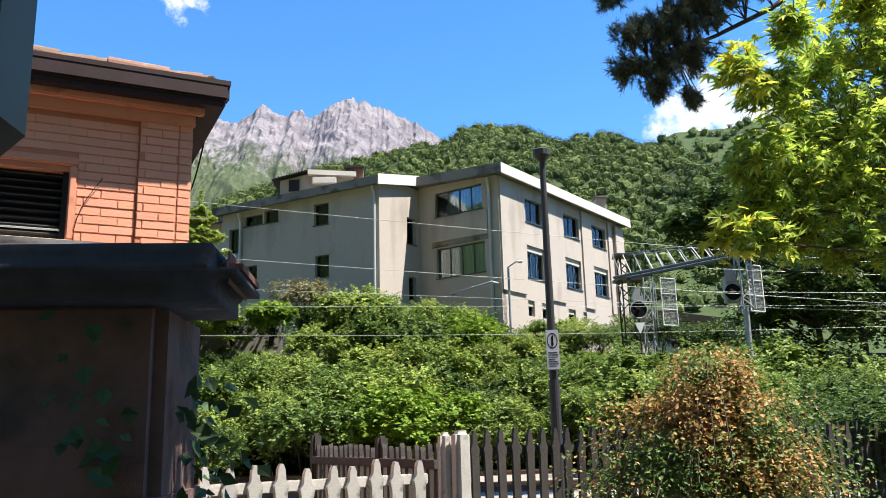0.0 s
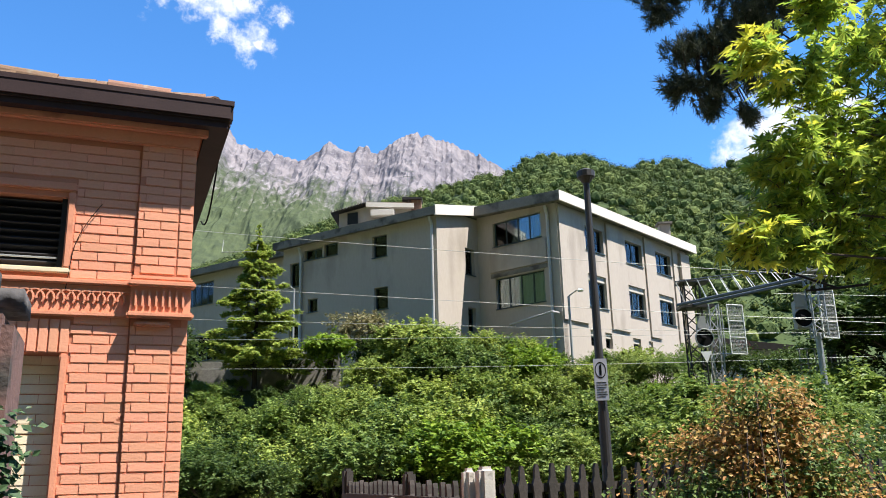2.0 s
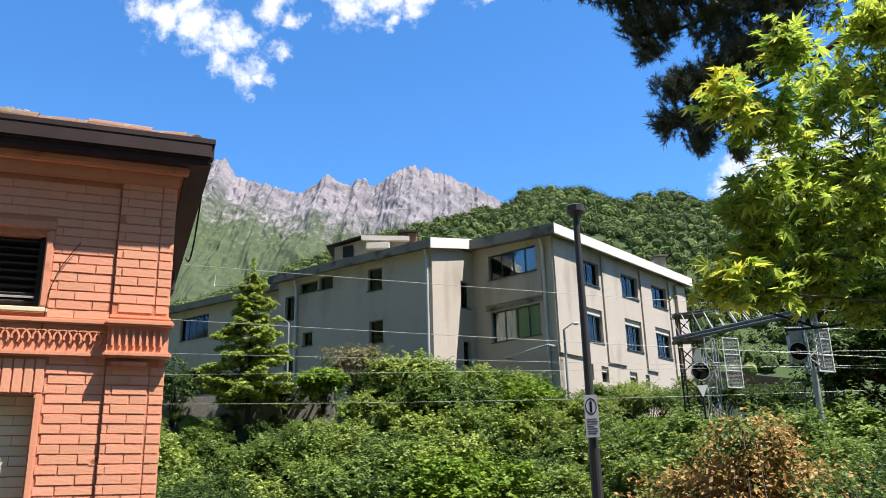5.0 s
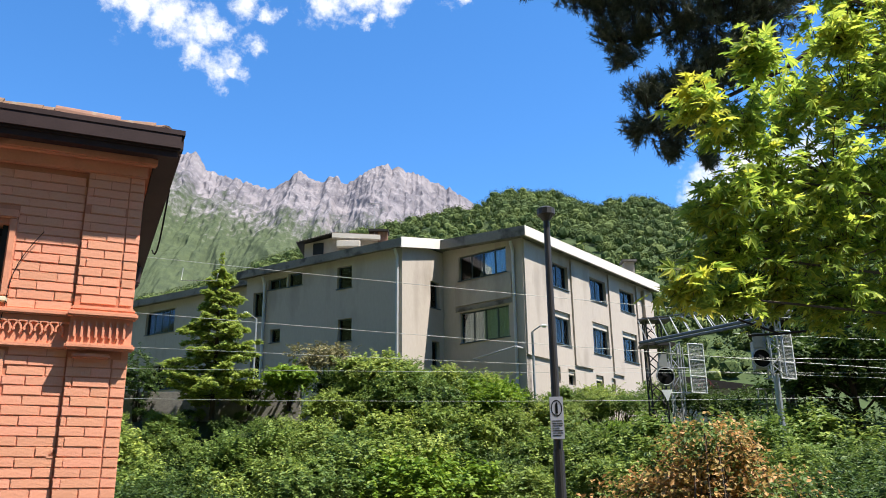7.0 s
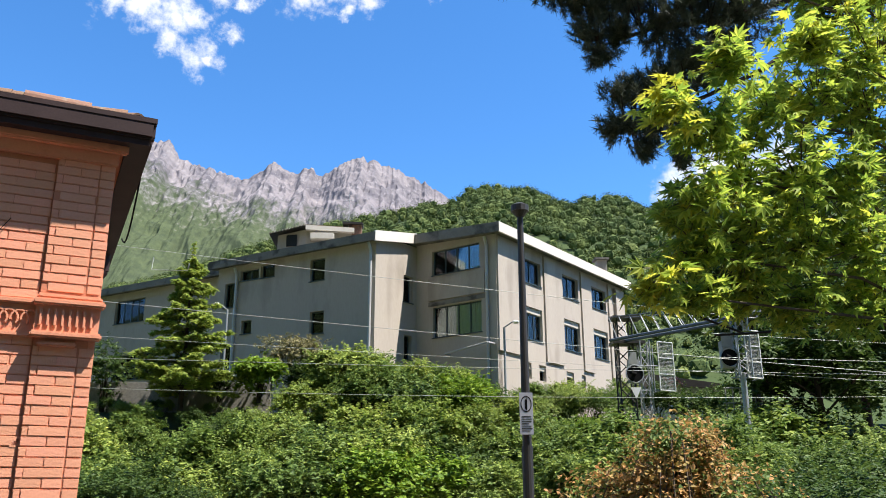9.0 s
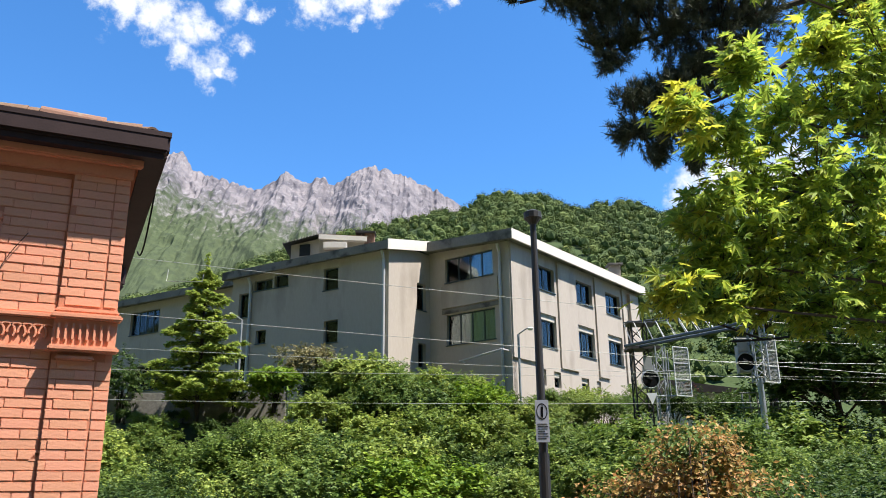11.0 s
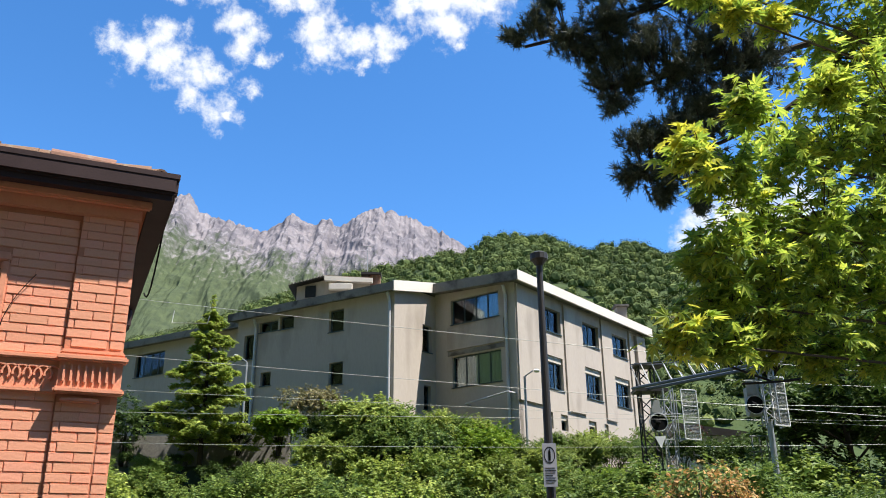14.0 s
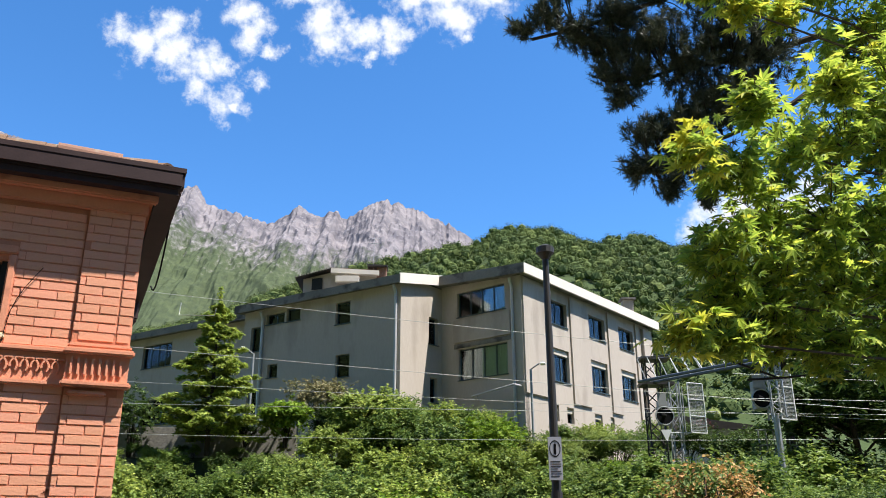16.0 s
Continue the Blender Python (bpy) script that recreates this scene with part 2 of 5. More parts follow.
L_shrub = leafmat("shrub_leaf", (0.205, 0.275, 0.062), (0.11, 0.172, 0.04), obj=0.3)
L_shrub2 = leafmat("bright_shrub_leaf", (0.27, 0.345, 0.07), (0.15, 0.215, 0.046), obj=0.3)
L_dark = leafmat("dark_leaf", (0.075, 0.125, 0.024), (0.045, 0.08, 0.018))
L_lime = leafmat("lime_leaf", (0.20, 0.30, 0.025), (0.10, 0.18, 0.02))
L_dry = leafmat("dry_twiggy_leaf", (0.27, 0.24, 0.125), (0.19, 0.185, 0.08), 0.25)
L_gold = leafmat("golden_leaf", (0.46, 0.27, 0.085), (0.30, 0.205, 0.06), 0.3, 0.45)
L_maple = leafmat("maple_leaf", (0.43, 0.50, 0.07), (0.23, 0.345, 0.05), 0.58, 0.42)
L_mapleyellow = leafmat("yellow_maple_leaf", (0.62, 0.58, 0.07), (0.50, 0.52, 0.06), 0.55, 0.2)
L_needle = leafmat("pine_needle", (0.095, 0.11, 0.072), (0.055, 0.066, 0.046), 0.18, 0.4)
L_spruce = leafmat("spruce_needle", (0.36, 0.43, 0.085), (0.21, 0.28, 0.055), 0.45, 0.35)
L_ivy = leafmat("ivy_leaf", (0.06, 0.115, 0.045), (0.035, 0.065, 0.028), 0.2, 0.3)
L_flower = material("white_blossom", (0.75, 0.72, 0.70), (0.6, 0.56, 0.55), 0.8, 8.0, 0.0, per_island=0.15)
L_pink = material("pink_blossom", (0.55, 0.30, 0.30), (0.40, 0.22, 0.20), 0.8, 8.0, 0.0, per_island=0.2)


def forest_material():
    m = material("wooded_hill", (0.115, 0.15, 0.034), (0.05, 0.078, 0.02), 0.9, 0.035, 0.0, 0.25, per_island=0.4)
    return m


M_forest = forest_material()
M_forestfloor = material("forest_floor", (0.045, 0.07, 0.018), (0.03, 0.05, 0.013), 0.95, 0.03, 0.0, 0.2)


def mountain_material():
    """Bare rock on high and steep ground, grass and scrub lower down."""
    m = bpy.data.materials.new("alpine_rock")
    m.use_nodes = True
    N, L = m.node_tree.nodes, m.node_tree.links
    p = N["Principled BSDF"]
    p.inputs["Roughness"].default_value, p.inputs["Specular IOR Level"].default_value = 0.95, 0.1
    co = N.new("ShaderNodeTexCoord")
    mp = N.new("ShaderNodeMapping")
    mp.inputs["Scale"].default_value = (1, 0.4, 0.45)
    L.new(co.outputs["Object"], mp.inputs[0])

    def tex(s, d, src=mp):
        n = N.new("ShaderNodeTexNoise")
        n.inputs["Scale"].default_value, n.inputs["Detail"].default_value, n.inputs["Roughness"].default_value = s, d, 0.65
        L.new(src.outputs[0], n.inputs["Vector"])
        return n

    def mixc(f, a, b):
        n = N.new("ShaderNodeMix")
        n.data_type = "RGBA"
        L.new(f, n.inputs[0])
        for i, v in ((6, a), (7, b)):
            if isinstance(v, tuple):
                n.inputs[i].default_value = (*v, 1)
            else:
                L.new(v, n.inputs[i])
        return n.outputs[2]

    def rng_(src, a, b):
        n = N.new("ShaderNodeMapRange")
        n.inputs[1].default_value, n.inputs[2].default_value = a, b
        L.new(src, n.inputs[0])
        return n.outputs[0]

    n1, n2, n3 = tex(0.02, 8), tex(0.07, 8), tex(0.006, 6, co)
    rock = mixc(rng_(n1.outputs[0], 0.38, 0.62), (0.095, 0.088, 0.10), (0.20, 0.178, 0.182))
    rock = mixc(rng_(n2.outputs[0], 0.55, 0.75), rock, (0.27, 0.25, 0.25))
    rock = mixc(rng_(n3.outputs[0], 0.52, 0.66), rock, (0.185, 0.135, 0.10))
    scrub = mixc(rng_(n2.outputs[0], 0.35, 0.6), (0.042, 0.054, 0.030), (0.066, 0.083, 0.040))
    sep = N.new("ShaderNodeSeparateXYZ")
    L.new(co.outputs["Object"], sep.inputs[0])
    # height line wanders with the large noise and drops towards the right-hand summit
    tilt = N.new("ShaderNodeMath")
    tilt.operation = "MULTIPLY_ADD"
    tilt.inputs[1].default_value = 0.38
    L.new(sep.outputs[0], tilt.inputs[0]), L.new(sep.outputs[2], tilt.inputs[2])
    wob = N.new("ShaderNodeMath")
    wob.operation = "MULTIPLY_ADD"
    wob.inputs[1].default_value = 420.0
    L.new(n1.outputs[0], wob.inputs[0]), L.new(tilt.outputs[0], wob.inputs[2])
    patch = N.new("ShaderNodeMath")
    patch.operation = "MULTIPLY_ADD"
    patch.inputs[1].default_value = 520.0
    L.new(n2.outputs[0], patch.inputs[0]), L.new(wob.outputs[0], patch.inputs[2])
    c = mixc(rng_(patch.outputs[0], 950.0, 1110.0), scrub, rock)
    L.new(c, p.inputs["Base Color"])
    b = N.new("ShaderNodeBump")
    b.inputs["Strength"].default_value, b.inputs["Distance"].default_value = 0.45, 7.0
    L.new(n2.outputs[0], b.inputs["Height"]), L.new(b.outputs[0], p.inputs["Normal"])
    return m


M_mountain = mountain_material()


# ---- building helpers ----
def mesh_of(name, bm, mat):
    me = bpy.data.meshes.new(name)
    bmesh.ops.recalc_face_normals(bm, faces=bm.faces[:])
    bm.to_mesh(me)
    bm.free()
    me.materials.append(mat)
    return me


def part(name, bm, mat, parent=None, label="", smooth=False):
    """Links a bmesh (or ready mesh) as one mesh object under a thing or a part."""
    me = mesh_of(name, bm, mat) if isinstance(bm, bmesh.types.BMesh) else bm
    if smooth:
        me.polygons.foreach_set("use_smooth", [True] * len(me.polygons))
    ob = new(name, me)
    if parent:
        ob.parent = parent
    return tagged(ob, label)


def thing(name, m, label, category, group="", kind=""):
    ob = new(name)
    ob.empty_display_size = 0.2
    ob.matrix_basis = m
    return tagged(ob, label, category, group, kind)


def box(bm, x0, x1, y0, y1, z0, z1, bevel=0.0):
    r = bmesh.ops.create_cube(bm, size=1.0, matrix=Matrix.LocRotScale(((x0 + x1) / 2, (y0 + y1) / 2, (z0 + z1) / 2), None, (x1 - x0, y1 - y0, z1 - z0)))
    if bevel:
        es = list({e for v in r["verts"] for e in v.link_edges})
        bmesh.ops.bevel(bm, geom=es, offset=bevel, segments=2, affect="EDGES")
    return bm


def box_bm(*a, **k):
    return box(bmesh.new(), *a, **k)


def rod(bm, a, b, r, r2=None, seg=8):
    a, b = Vector(a), Vector(b)
    d = b - a
    m = Matrix.Translation((a + b) / 2) @ d.to_track_quat("Z", "Y").to_matrix().to_4x4()
    bmesh.ops.create_cone(bm, cap_ends=True, segments=seg, radius1=r, radius2=r if r2 is None else r2, depth=d.length, matrix=m)
    return bm


def rods(pairs, r, seg=6):
    bm = bmesh.new()
    for a, b in pairs:
        rod(bm, a, b, r, seg=seg)
    return bm


def prism(pts, z0, z1):
    """Upright prism over a plan polygon; z0 and z1 may be lists, a height for each corner."""
    bm = bmesh.new()
    n = len(pts)
    z0, z1 = (z if isinstance(z, (list, tuple)) else [z] * n for z in (z0, z1))
    lo = [bm.verts.new((*p, z)) for p, z in zip(pts, z0)]
    hi = [bm.verts.new((*p, z)) for p, z in zip(pts, z1)]
    bm.faces.new(lo[::-1]), bm.faces.new(hi)
    for i in range(n):
        j = (i + 1) % n
        bm.faces.new((lo[i], lo[j], hi[j], hi[i]))
    return bm


def pydata(name, verts, faces, mat):
    me = bpy.data.meshes.new(name)
    me.from_pydata(verts, [], faces)
    me.materials.append(mat)
    return me


def facade(s0, s1, z0, z1, openings, thick=0.3):
    """Wall in the local xz plane, front at y=0, body towards +y, with openings (s0, s1, z0, z1) cut right through."""
    xs = sorted({s0, s1, *(v for o in openings for v in o[:2])})
    zs = sorted({z0, z1, *(v for o in openings for v in o[2:4])})
    bm = bmesh.new()
    verts = {}

    def v(x, y, z):
        k = (round(x, 4), y, round(z, 4))
        if k not in verts:
            verts[k] = bm.verts.new(k)
        return verts[k]

    for xa, xb in zip(xs, xs[1:]):
        for za, zb in zip(zs, zs[1:]):
            cx, cz = (xa + xb) / 2, (za + zb) / 2
            if any(o[0] < cx < o[1] and o[2] < cz < o[3] for o in openings):
                continue
            for y in (0.0, thick):
                bm.faces.new((v(xa, y, za), v(xb, y, za), v(xb, y, zb), v(xa, y, zb)))
    for xa, xb, za, zb in [(s0, s1, z0, z1)] + [o[:4] for o in openings]:
        px = [x for x in xs if xa <= x <= xb]
        pz = [z for z in zs if za <= z <= zb]
        for a, b in zip(px, px[1:]):
            for z in (za, zb):
                bm.faces.new((v(a, 0.0, z), v(b, 0.0, z), v(b, thick, z), v(a, thick, z)))
        for a, b in zip(pz, pz[1:]):
            for x in (xa, xb):
                bm.faces.new((v(x, 0.0, a), v(x, 0.0, b), v(x, thick, b), v(x, thick, a)))
    return bm


def window(parent, x0, x1, z0, z1, panes=2, depth=0.16, sill=True, shutter=0.0, curtain=False, fr=0.06, transom=0.0):
    """A framed window in a facade's local frame, with its sill, panes, and what hangs behind the glass."""
    w = part("window", rods([((x0, depth, z0), (x0 + 0.01, depth, z0))], 0.004), M_frame, parent)
    bm = bmesh.new()
    top = z1 - shutter
    box(bm, x0, x1, depth - 0.03, depth + 0.04, z0, z0 + fr), box(bm, x0, x1, depth - 0.03, depth + 0.04, top - fr, top)
    for i in range(panes + 1):
        c = x0 + fr / 2 + (x1 - x0 - fr) * i / panes
        box(bm, c - fr / 2, c + fr / 2, depth - 0.034, depth + 0.044, z0 + 0.002, top - 0.002)
    if transom:
        box(bm, x0, x1, depth - 0.028, depth + 0.038, z0 + transom - 0.025, z0 + transom + 0.025)
    part("frame", bm, M_frame, w)
    for i in range(panes):
        a = x0 + fr + (x1 - x0 - fr) * i / panes
        b = x0 + (x1 - x0 - fr) * (i + 1) / panes
        g = part("pane", box_bm(a, b, depth, depth + 0.008, z0 + fr, top - fr), M_glass, w)
        g.visible_shadow = False
    # added dark sheet in place of an unlit room, stops sky showing through
    part("dark_backing", box_bm(x0 - 0.05, x1 + 0.05, depth + 0.42, depth + 0.46, z0 - 0.05, z1 + 0.05), M_inside, w, "added dark panel standing in for the unlit room")
    if shutter:
        part("shutter_box", box_bm(x0, x1, depth - 0.12, depth + 0.05, top, z1, bevel=0.01), M_shutter, w, "cream roller shutter box")
    if sill:
        part("sill", box_bm(x0 - 0.06, x1 + 0.06, -0.06, depth - 0.04, z0 - 0.05, z0 + 0.004, bevel=0.008), M_frame, w)
    if curtain:
        bm = bmesh.new()
        n = int((x1 - x0) / 0.07)
        vs = [[bm.verts.new((x0 + (x1 - x0) * i / n, depth + 0.22 + 0.03 * math.sin(i * 1.9 + x0), z)) for z in (z0, top)] for i in range(n + 1)]
        for a, b in zip(vs, vs[1:]):
            bm.faces.new((a[0], b[0], b[1], a[1]))
        part("curtain", bm, M_curtain, w, "pale hanging curtain")
    return w


# ---- foliage ----
def leaf_quads(pts, outs, size, rs, spread=0.9, long=1.7):
    """Diamond leaves at pts that face roughly outwards; returns vertices and faces."""
    n = len(pts)
    nrm = outs + rs.normal(0, spread, (n, 3))
    nrm[:, 2] += 0.8
    nrm /= np.linalg.norm(nrm, axis=1)[:, None] + 1e-9
    ref = rs.normal(0, 1, (n, 3))
    a = np.cross(nrm, ref)
    a /= np.linalg.norm(a, axis=1)[:, None] + 1e-9
    b = np.cross(nrm, a)
    s = (size * rs.uniform(0.6, 1.4, n))[:, None]
    fold = nrm * s * 0.18
    v = np.stack([pts - a * s * long * 0.5, pts + b * s * 0.5 + fold, pts + a * s * long * 0.5, pts - b * s * 0.5 + fold], 1).reshape(-1, 3)
    f = np.arange(4 * n).reshape(n, 4)
    return v, f


def lobes(rs, n, rx, ry, rz, size, droop=0.0):
    """Centres and radii of the lumps that make an uneven crown."""
    out = []
    for i in range(n):
        u = rs.normal(0, 1, 3)
        u /= np.linalg.norm(u)
        u[2] = abs(u[2]) * 1.0 if rs.rand() < 0.75 else u[2]
        k = rs.uniform(0.45, 0.95)
        out.append((np.array([u[0] * rx * k, u[1] * ry * k, rz + u[2] * rz * k]), size * rs.uniform(0.6, 1.25)))
    return out


def crown_mesh(name, mat, seed, rx, ry, rz, n_lobes, lobe, leaves, leaf, shoots=0):
    """Uneven lobes of leafy sprigs that grow outwards and up, with gaps between them; long shoots stand out of the outline."""
    rs = np.random.RandomState(seed)
    P, O = [], []
    L = lobes(rs, n_lobes, rx, ry, rz, lobe)
    per = 9
    sprigs = leaves // (n_lobes * per)

    def sprig(base, d, length, n):
        t = np.linspace(0.15, 1.0, n)
        side = np.cross(d, rs.normal(0, 1, 3))
        side /= np.linalg.norm(side) + 1e-6
        w = np.where(np.arange(n) % 2 == 0, 1.0, -1.0) * leaf * 0.6
        bend = np.array([0, 0, -0.25]) * (t ** 2)[:, None] * length
        P.append(base + d * (t * length)[:, None] + side * w[:, None] + bend + rs.normal(0, leaf * 0.25, (n, 3)))
        O.append(np.tile(d * 0.6 + np.array([0, 0, 0.6]), (n, 1)))

    for c, r in L:
        for i in range(sprigs):
            u = rs.normal(0, 1, 3)
            u[2] = abs(u[2]) if rs.rand() < 0.7 else u[2]
            u /= np.linalg.norm(u)
            sprig(c + u * r * np.array([1, 1, 0.85]) * rs.uniform(0.35, 0.75), u, r * rs.uniform(0.35, 0.7), per)
    for i in range(shoots):
        c, r = L[rs.randint(len(L))]
        d = rs.normal(0, 1, 3) * 0.7
        d[2] = abs(d[2]) + 0.8
        d /= np.linalg.norm(d)
        sprig(c + d * r * 0.4, d, r * rs.uniform(0.9, 1.6), 18)
    v, f = leaf_quads(np.concatenate(P), np.concatenate(O), leaf, rs, 0.55)
    v[:, 2] = np.maximum(v[:, 2], 0.02)
    return pydata(name, v.tolist(), f.tolist(), mat)


def stems_bm(seed, n, spread, height, r=0.03):
    rs = np.random.RandomState(seed)
    bm = bmesh.new()
    for i in range(n):
        a = rs.uniform(0, 6.28)
        k = rs.uniform(0.2, 1.0) * spread
        mid = (math.cos(a) * k * 0.4, math.sin(a) * k * 0.4, height * 0.5)
        rod(bm, (0.05 * math.cos(a), 0.05 * math.sin(a), -0.3), mid, r, r * 0.7, 6)
        rod(bm, mid, (math.cos(a) * k, math.sin(a) * k, height * rs.uniform(0.7, 1.1)), r * 0.7, r * 0.3, 6)
    return bm


def shrub(name, label, seed, mat, rx=1.7, ry=1.5, rz=1.2, n_lobes=16, lobe=0.62, leaves=4200, leaf=0.11, shoots=14, category="shrub", group=""):
    t = thing(name, Matrix(), label, category, group)
    part("woody_base", stems_bm(seed, 7, rx * 0.7, rz * 1.5), M_bark, t)
    part("foliage", crown_mesh("foliage", mat, seed, rx, ry, rz, n_lobes, lobe, leaves, leaf, shoots), mat, t)
    return t


# ---- ground, tracks, embankment ----
def ground_height(x, y):
    """Flat railway ground, then the planted bank that carries the school."""
    top = 5.0 - 0.01 * x
    k = min(1.0, max(0.0, (y - (28.5 + 0.12 * max(0, x))) / 8.5))
    return (k * k * (3 - 2 * k)) * top


def build_ground():
    xs = [-5000, -1500, -400, -120, -60] + [-40 + 2 * i for i in range(41)] + [60, 120, 400, 1500, 5000]
    ys = [-5000, -500, -60, -10] + [i * 1.5 for i in range(0, 40)] + [70, 120, 400, 1500, 5000]
    vs = [(x, y, ground_height(x, y) - 0.02 if y > 0 else -0.02) for y in ys for x in xs]
    n = len(xs)
    fs = [(j * n + i, j * n + i + 1, (j + 1) * n + i + 1, (j + 1) * n + i) for j in range(len(ys) - 1) for i in range(n - 1)]
    return tagged(new("ground", pydata("ground", vs, fs, M_soil)), "grassy ground rising to a planted bank", "ground", kind="structure")


build_ground()
tagged(part("gravel_bed", prism([(-80, 11.8), (80, 14.5), (80, 31.5), (-80, 27.0)], 0.0, 0.06), M_gravel), "pale gravel bed of the railway", "gravel", kind="structure")
tagged(part("pavement", box_bm(-12, 14, -12, 7.0, -0.015, 0.02), M_asphalt), "unseen asphalt paving darkened in place of tree shade", "pavement", kind="structure")
for k, y in enumerate((19.3, 20.735, 26.6, 28.035)):
    bm = bmesh.new()
    box(bm, -60, 60, y - 0.035, y + 0.035, 0.17, 0.2), box(bm, -60, 60, y - 0.01, y + 0.01, 0.07, 0.17), box(bm, -60, 60, y - 0.065, y + 0.065, 0.06, 0.08)
    tagged(part("rail", bm, M_rust), "rusty steel railway rail on gravel", "rail", "railway rails")

# ---- mountains and wooded hills ----
def profile(points, x):
    for (xa, za), (xb, zb) in zip(points, points[1:]):
        if xa <= x <= xb:
            k = (x - xa) / (xb - xa)
            return za + (zb - za) * k
    return points[0][1] if x < points[0][0] else points[-1][1]


# skyline of the rocky range (metres across, metres up)
RANGE = [(-2600, 1500), (-1500, 1330), (-1010, 1157), (-832, 1107), (-785, 1115), (-754, 1052), (-677, 1023), (-536, 978), (-490, 1009), (-449, 1043), (-411, 1015), (-368, 997), (-350, 1022), (-318, 1020), (-300, 988), (-266, 1008), (-219, 1045), (-163, 1065), (-108, 1044), (10, 994), (117, 926), (203, 859), (600, 620), (1500, 420), (2600, 300)]


def build_range():
    nx, ny = 760, 190
    vs, fs = [], []
    for j in range(ny):
        v = j / (ny - 1)
        y = 950 + 1550 * v
        for i in range(nx):
            x = -1750 + 2750 * i / (nx - 1)
            top = profile(RANGE, x) + 12 * noise.noise(Vector((x * 0.03, 2.0, 7.0))) + 9 * noise.noise(Vector((x * 0.085, 4.0, 7.0)))
            s = v * 1500
            rid = noise.ridged_multi_fractal(Vector((x * 0.0035 + s * 0.0006, s * 0.0016, 3.0)), 0.95, 2.1, 5, 1.0, 2.0)
            crag = noise.ridged_multi_fractal(Vector((x * 0.017, s * 0.0075, 11.0)), 0.95, 2.2, 5, 1.0, 2.0)
            amp = math.sin(math.pi * min(1.0, v * 0.96)) ** 0.6
            z = 60 + (top - 60) * v ** 1.12 + amp * (rid - 1.1) * 30 + amp * (0.02 + 0.98 * max(0.0, v - 0.42) ** 1.1) * (crag - 1.0) * 30
            z = min(z, 40 + (top - 40) * (y / 2500) ** 1.0)
            vs.append((x * (0.45 + 0.55 * y / 2500), y - amp * (crag - 1.0) * 30 * max(0.0, v - 0.3), z))
    for j in range(ny - 1):
        for i in range(nx - 1):
            a = j * nx + i
            fs.append((a, a + 1, a + nx + 1, a + nx))
    return tagged(new("mountain", pydata("mountain", vs, fs, M_mountain)), "jagged grey rock range above green scrub slopes", "mountain", kind="structure")


build_range()
HILL = [(-420, 60), (-200, 118), (-86, 160), (-50, 171), (-24, 177), (5, 184), (25, 188), (40, 196), (57, 197), (75, 196), (96, 187), (114, 191), (132, 192), (143, 189), (149, 183), (164, 185), (175, 176), (215, 140), (330, 95), (700, 40)]


def hill_surface(x, y, points, y0, y1, seed):
    v = (y - y0) / (y1 - y0)
    top = profile(points, x)
    lump = noise.noise(Vector((x * 0.02, y * 0.012, seed))) * 12 + noise.noise(Vector((x * 0.05, y * 0.03, seed + 4))) * 5
    z = 2 + (top - 8) * max(0.0, v) ** 0.9 + lump * math.sin(math.pi * min(1, max(0, v)))
    sight = 1.5 + (top - 7) * (y / y1)
    return min(z, sight)


def build_hill(name, label, points, y0, y1, x0, x1, seed, crowns, rad, mat, floor):
    nx, ny = 90, 40
    vs = []
    for j in range(ny):
        y = y0 + (y1 - y0) * j / (ny - 1)
        for i in range(nx):
            x = x0 + (x1 - x0) * i / (nx - 1)
            vs.append((x * (0.35 + 0.65 * y / y1), y, hill_surface(x, y, points, y0, y1, seed)))
    fs = [(j * nx + i, j * nx + i + 1, (j + 1) * nx + i + 1, (j + 1) * nx + i) for j in range(ny - 1) for i in range(nx - 1)]
    tagged(new(name, pydata(name, vs, fs, floor)), label, "hill", kind="structure")
    rs = np.random.RandomState(seed)
    bm = bmesh.new()
    bmesh.ops.create_icosphere(bm, subdivisions=1, radius=1.0)
    bv = np.array([v.co[:] for v in bm.verts])
    bf = np.array([[v.index for v in f.verts] for f in bm.faces])
    bm.free()
    V, F, P, O, off = [], [], [], [], 0
    for i in range(crowns):
        x, v = rs.uniform(x0, x1), rs.uniform(0.05, 1.0) ** 0.7
        y = y0 + (y1 - y0) * v
        z = hill_surface(x, y, points, y0, y1, seed)
        r = rad * rs.uniform(0.5, 1.35)
        c = np.array([x * (0.35 + 0.65 * y / y1), y, z + 0.62 * r])
        V.append(bv * (1 + rs.normal(0, 0.12, (len(bv), 1))) * r * 0.70 + c)
        F.append(bf + off)
        off += len(bv)
        n = 96
        u = rs.normal(0, 1, (n, 3))
        u[:, 2] = np.abs(u[:, 2]) * 1.2 - 0.25
        u[:, 1] = -np.abs(u[:, 1]) * 0.9 + 0.25
        u /= np.linalg.norm(u, axis=1)[:, None]
        P.append(c + u * r * rs.uniform(0.6, 1.15, (n, 1)) * np.array([1.1, 1, 1.0])), O.append(u)
    wv, wf = leaf_quads(np.concatenate(P), np.concatenate(O), rad * 0.15, rs, 0.5, 1.2)
    V, F = np.concatenate(V), np.concatenate(F)
    faces = F.tolist() + (wf + len(V)).tolist()
    tagged(new("woodland", pydata("woodland", np.concatenate([V, wv]).tolist(), faces, mat)), "dense green broadleaf trees covering the hillside", "woodland", kind="stuff")


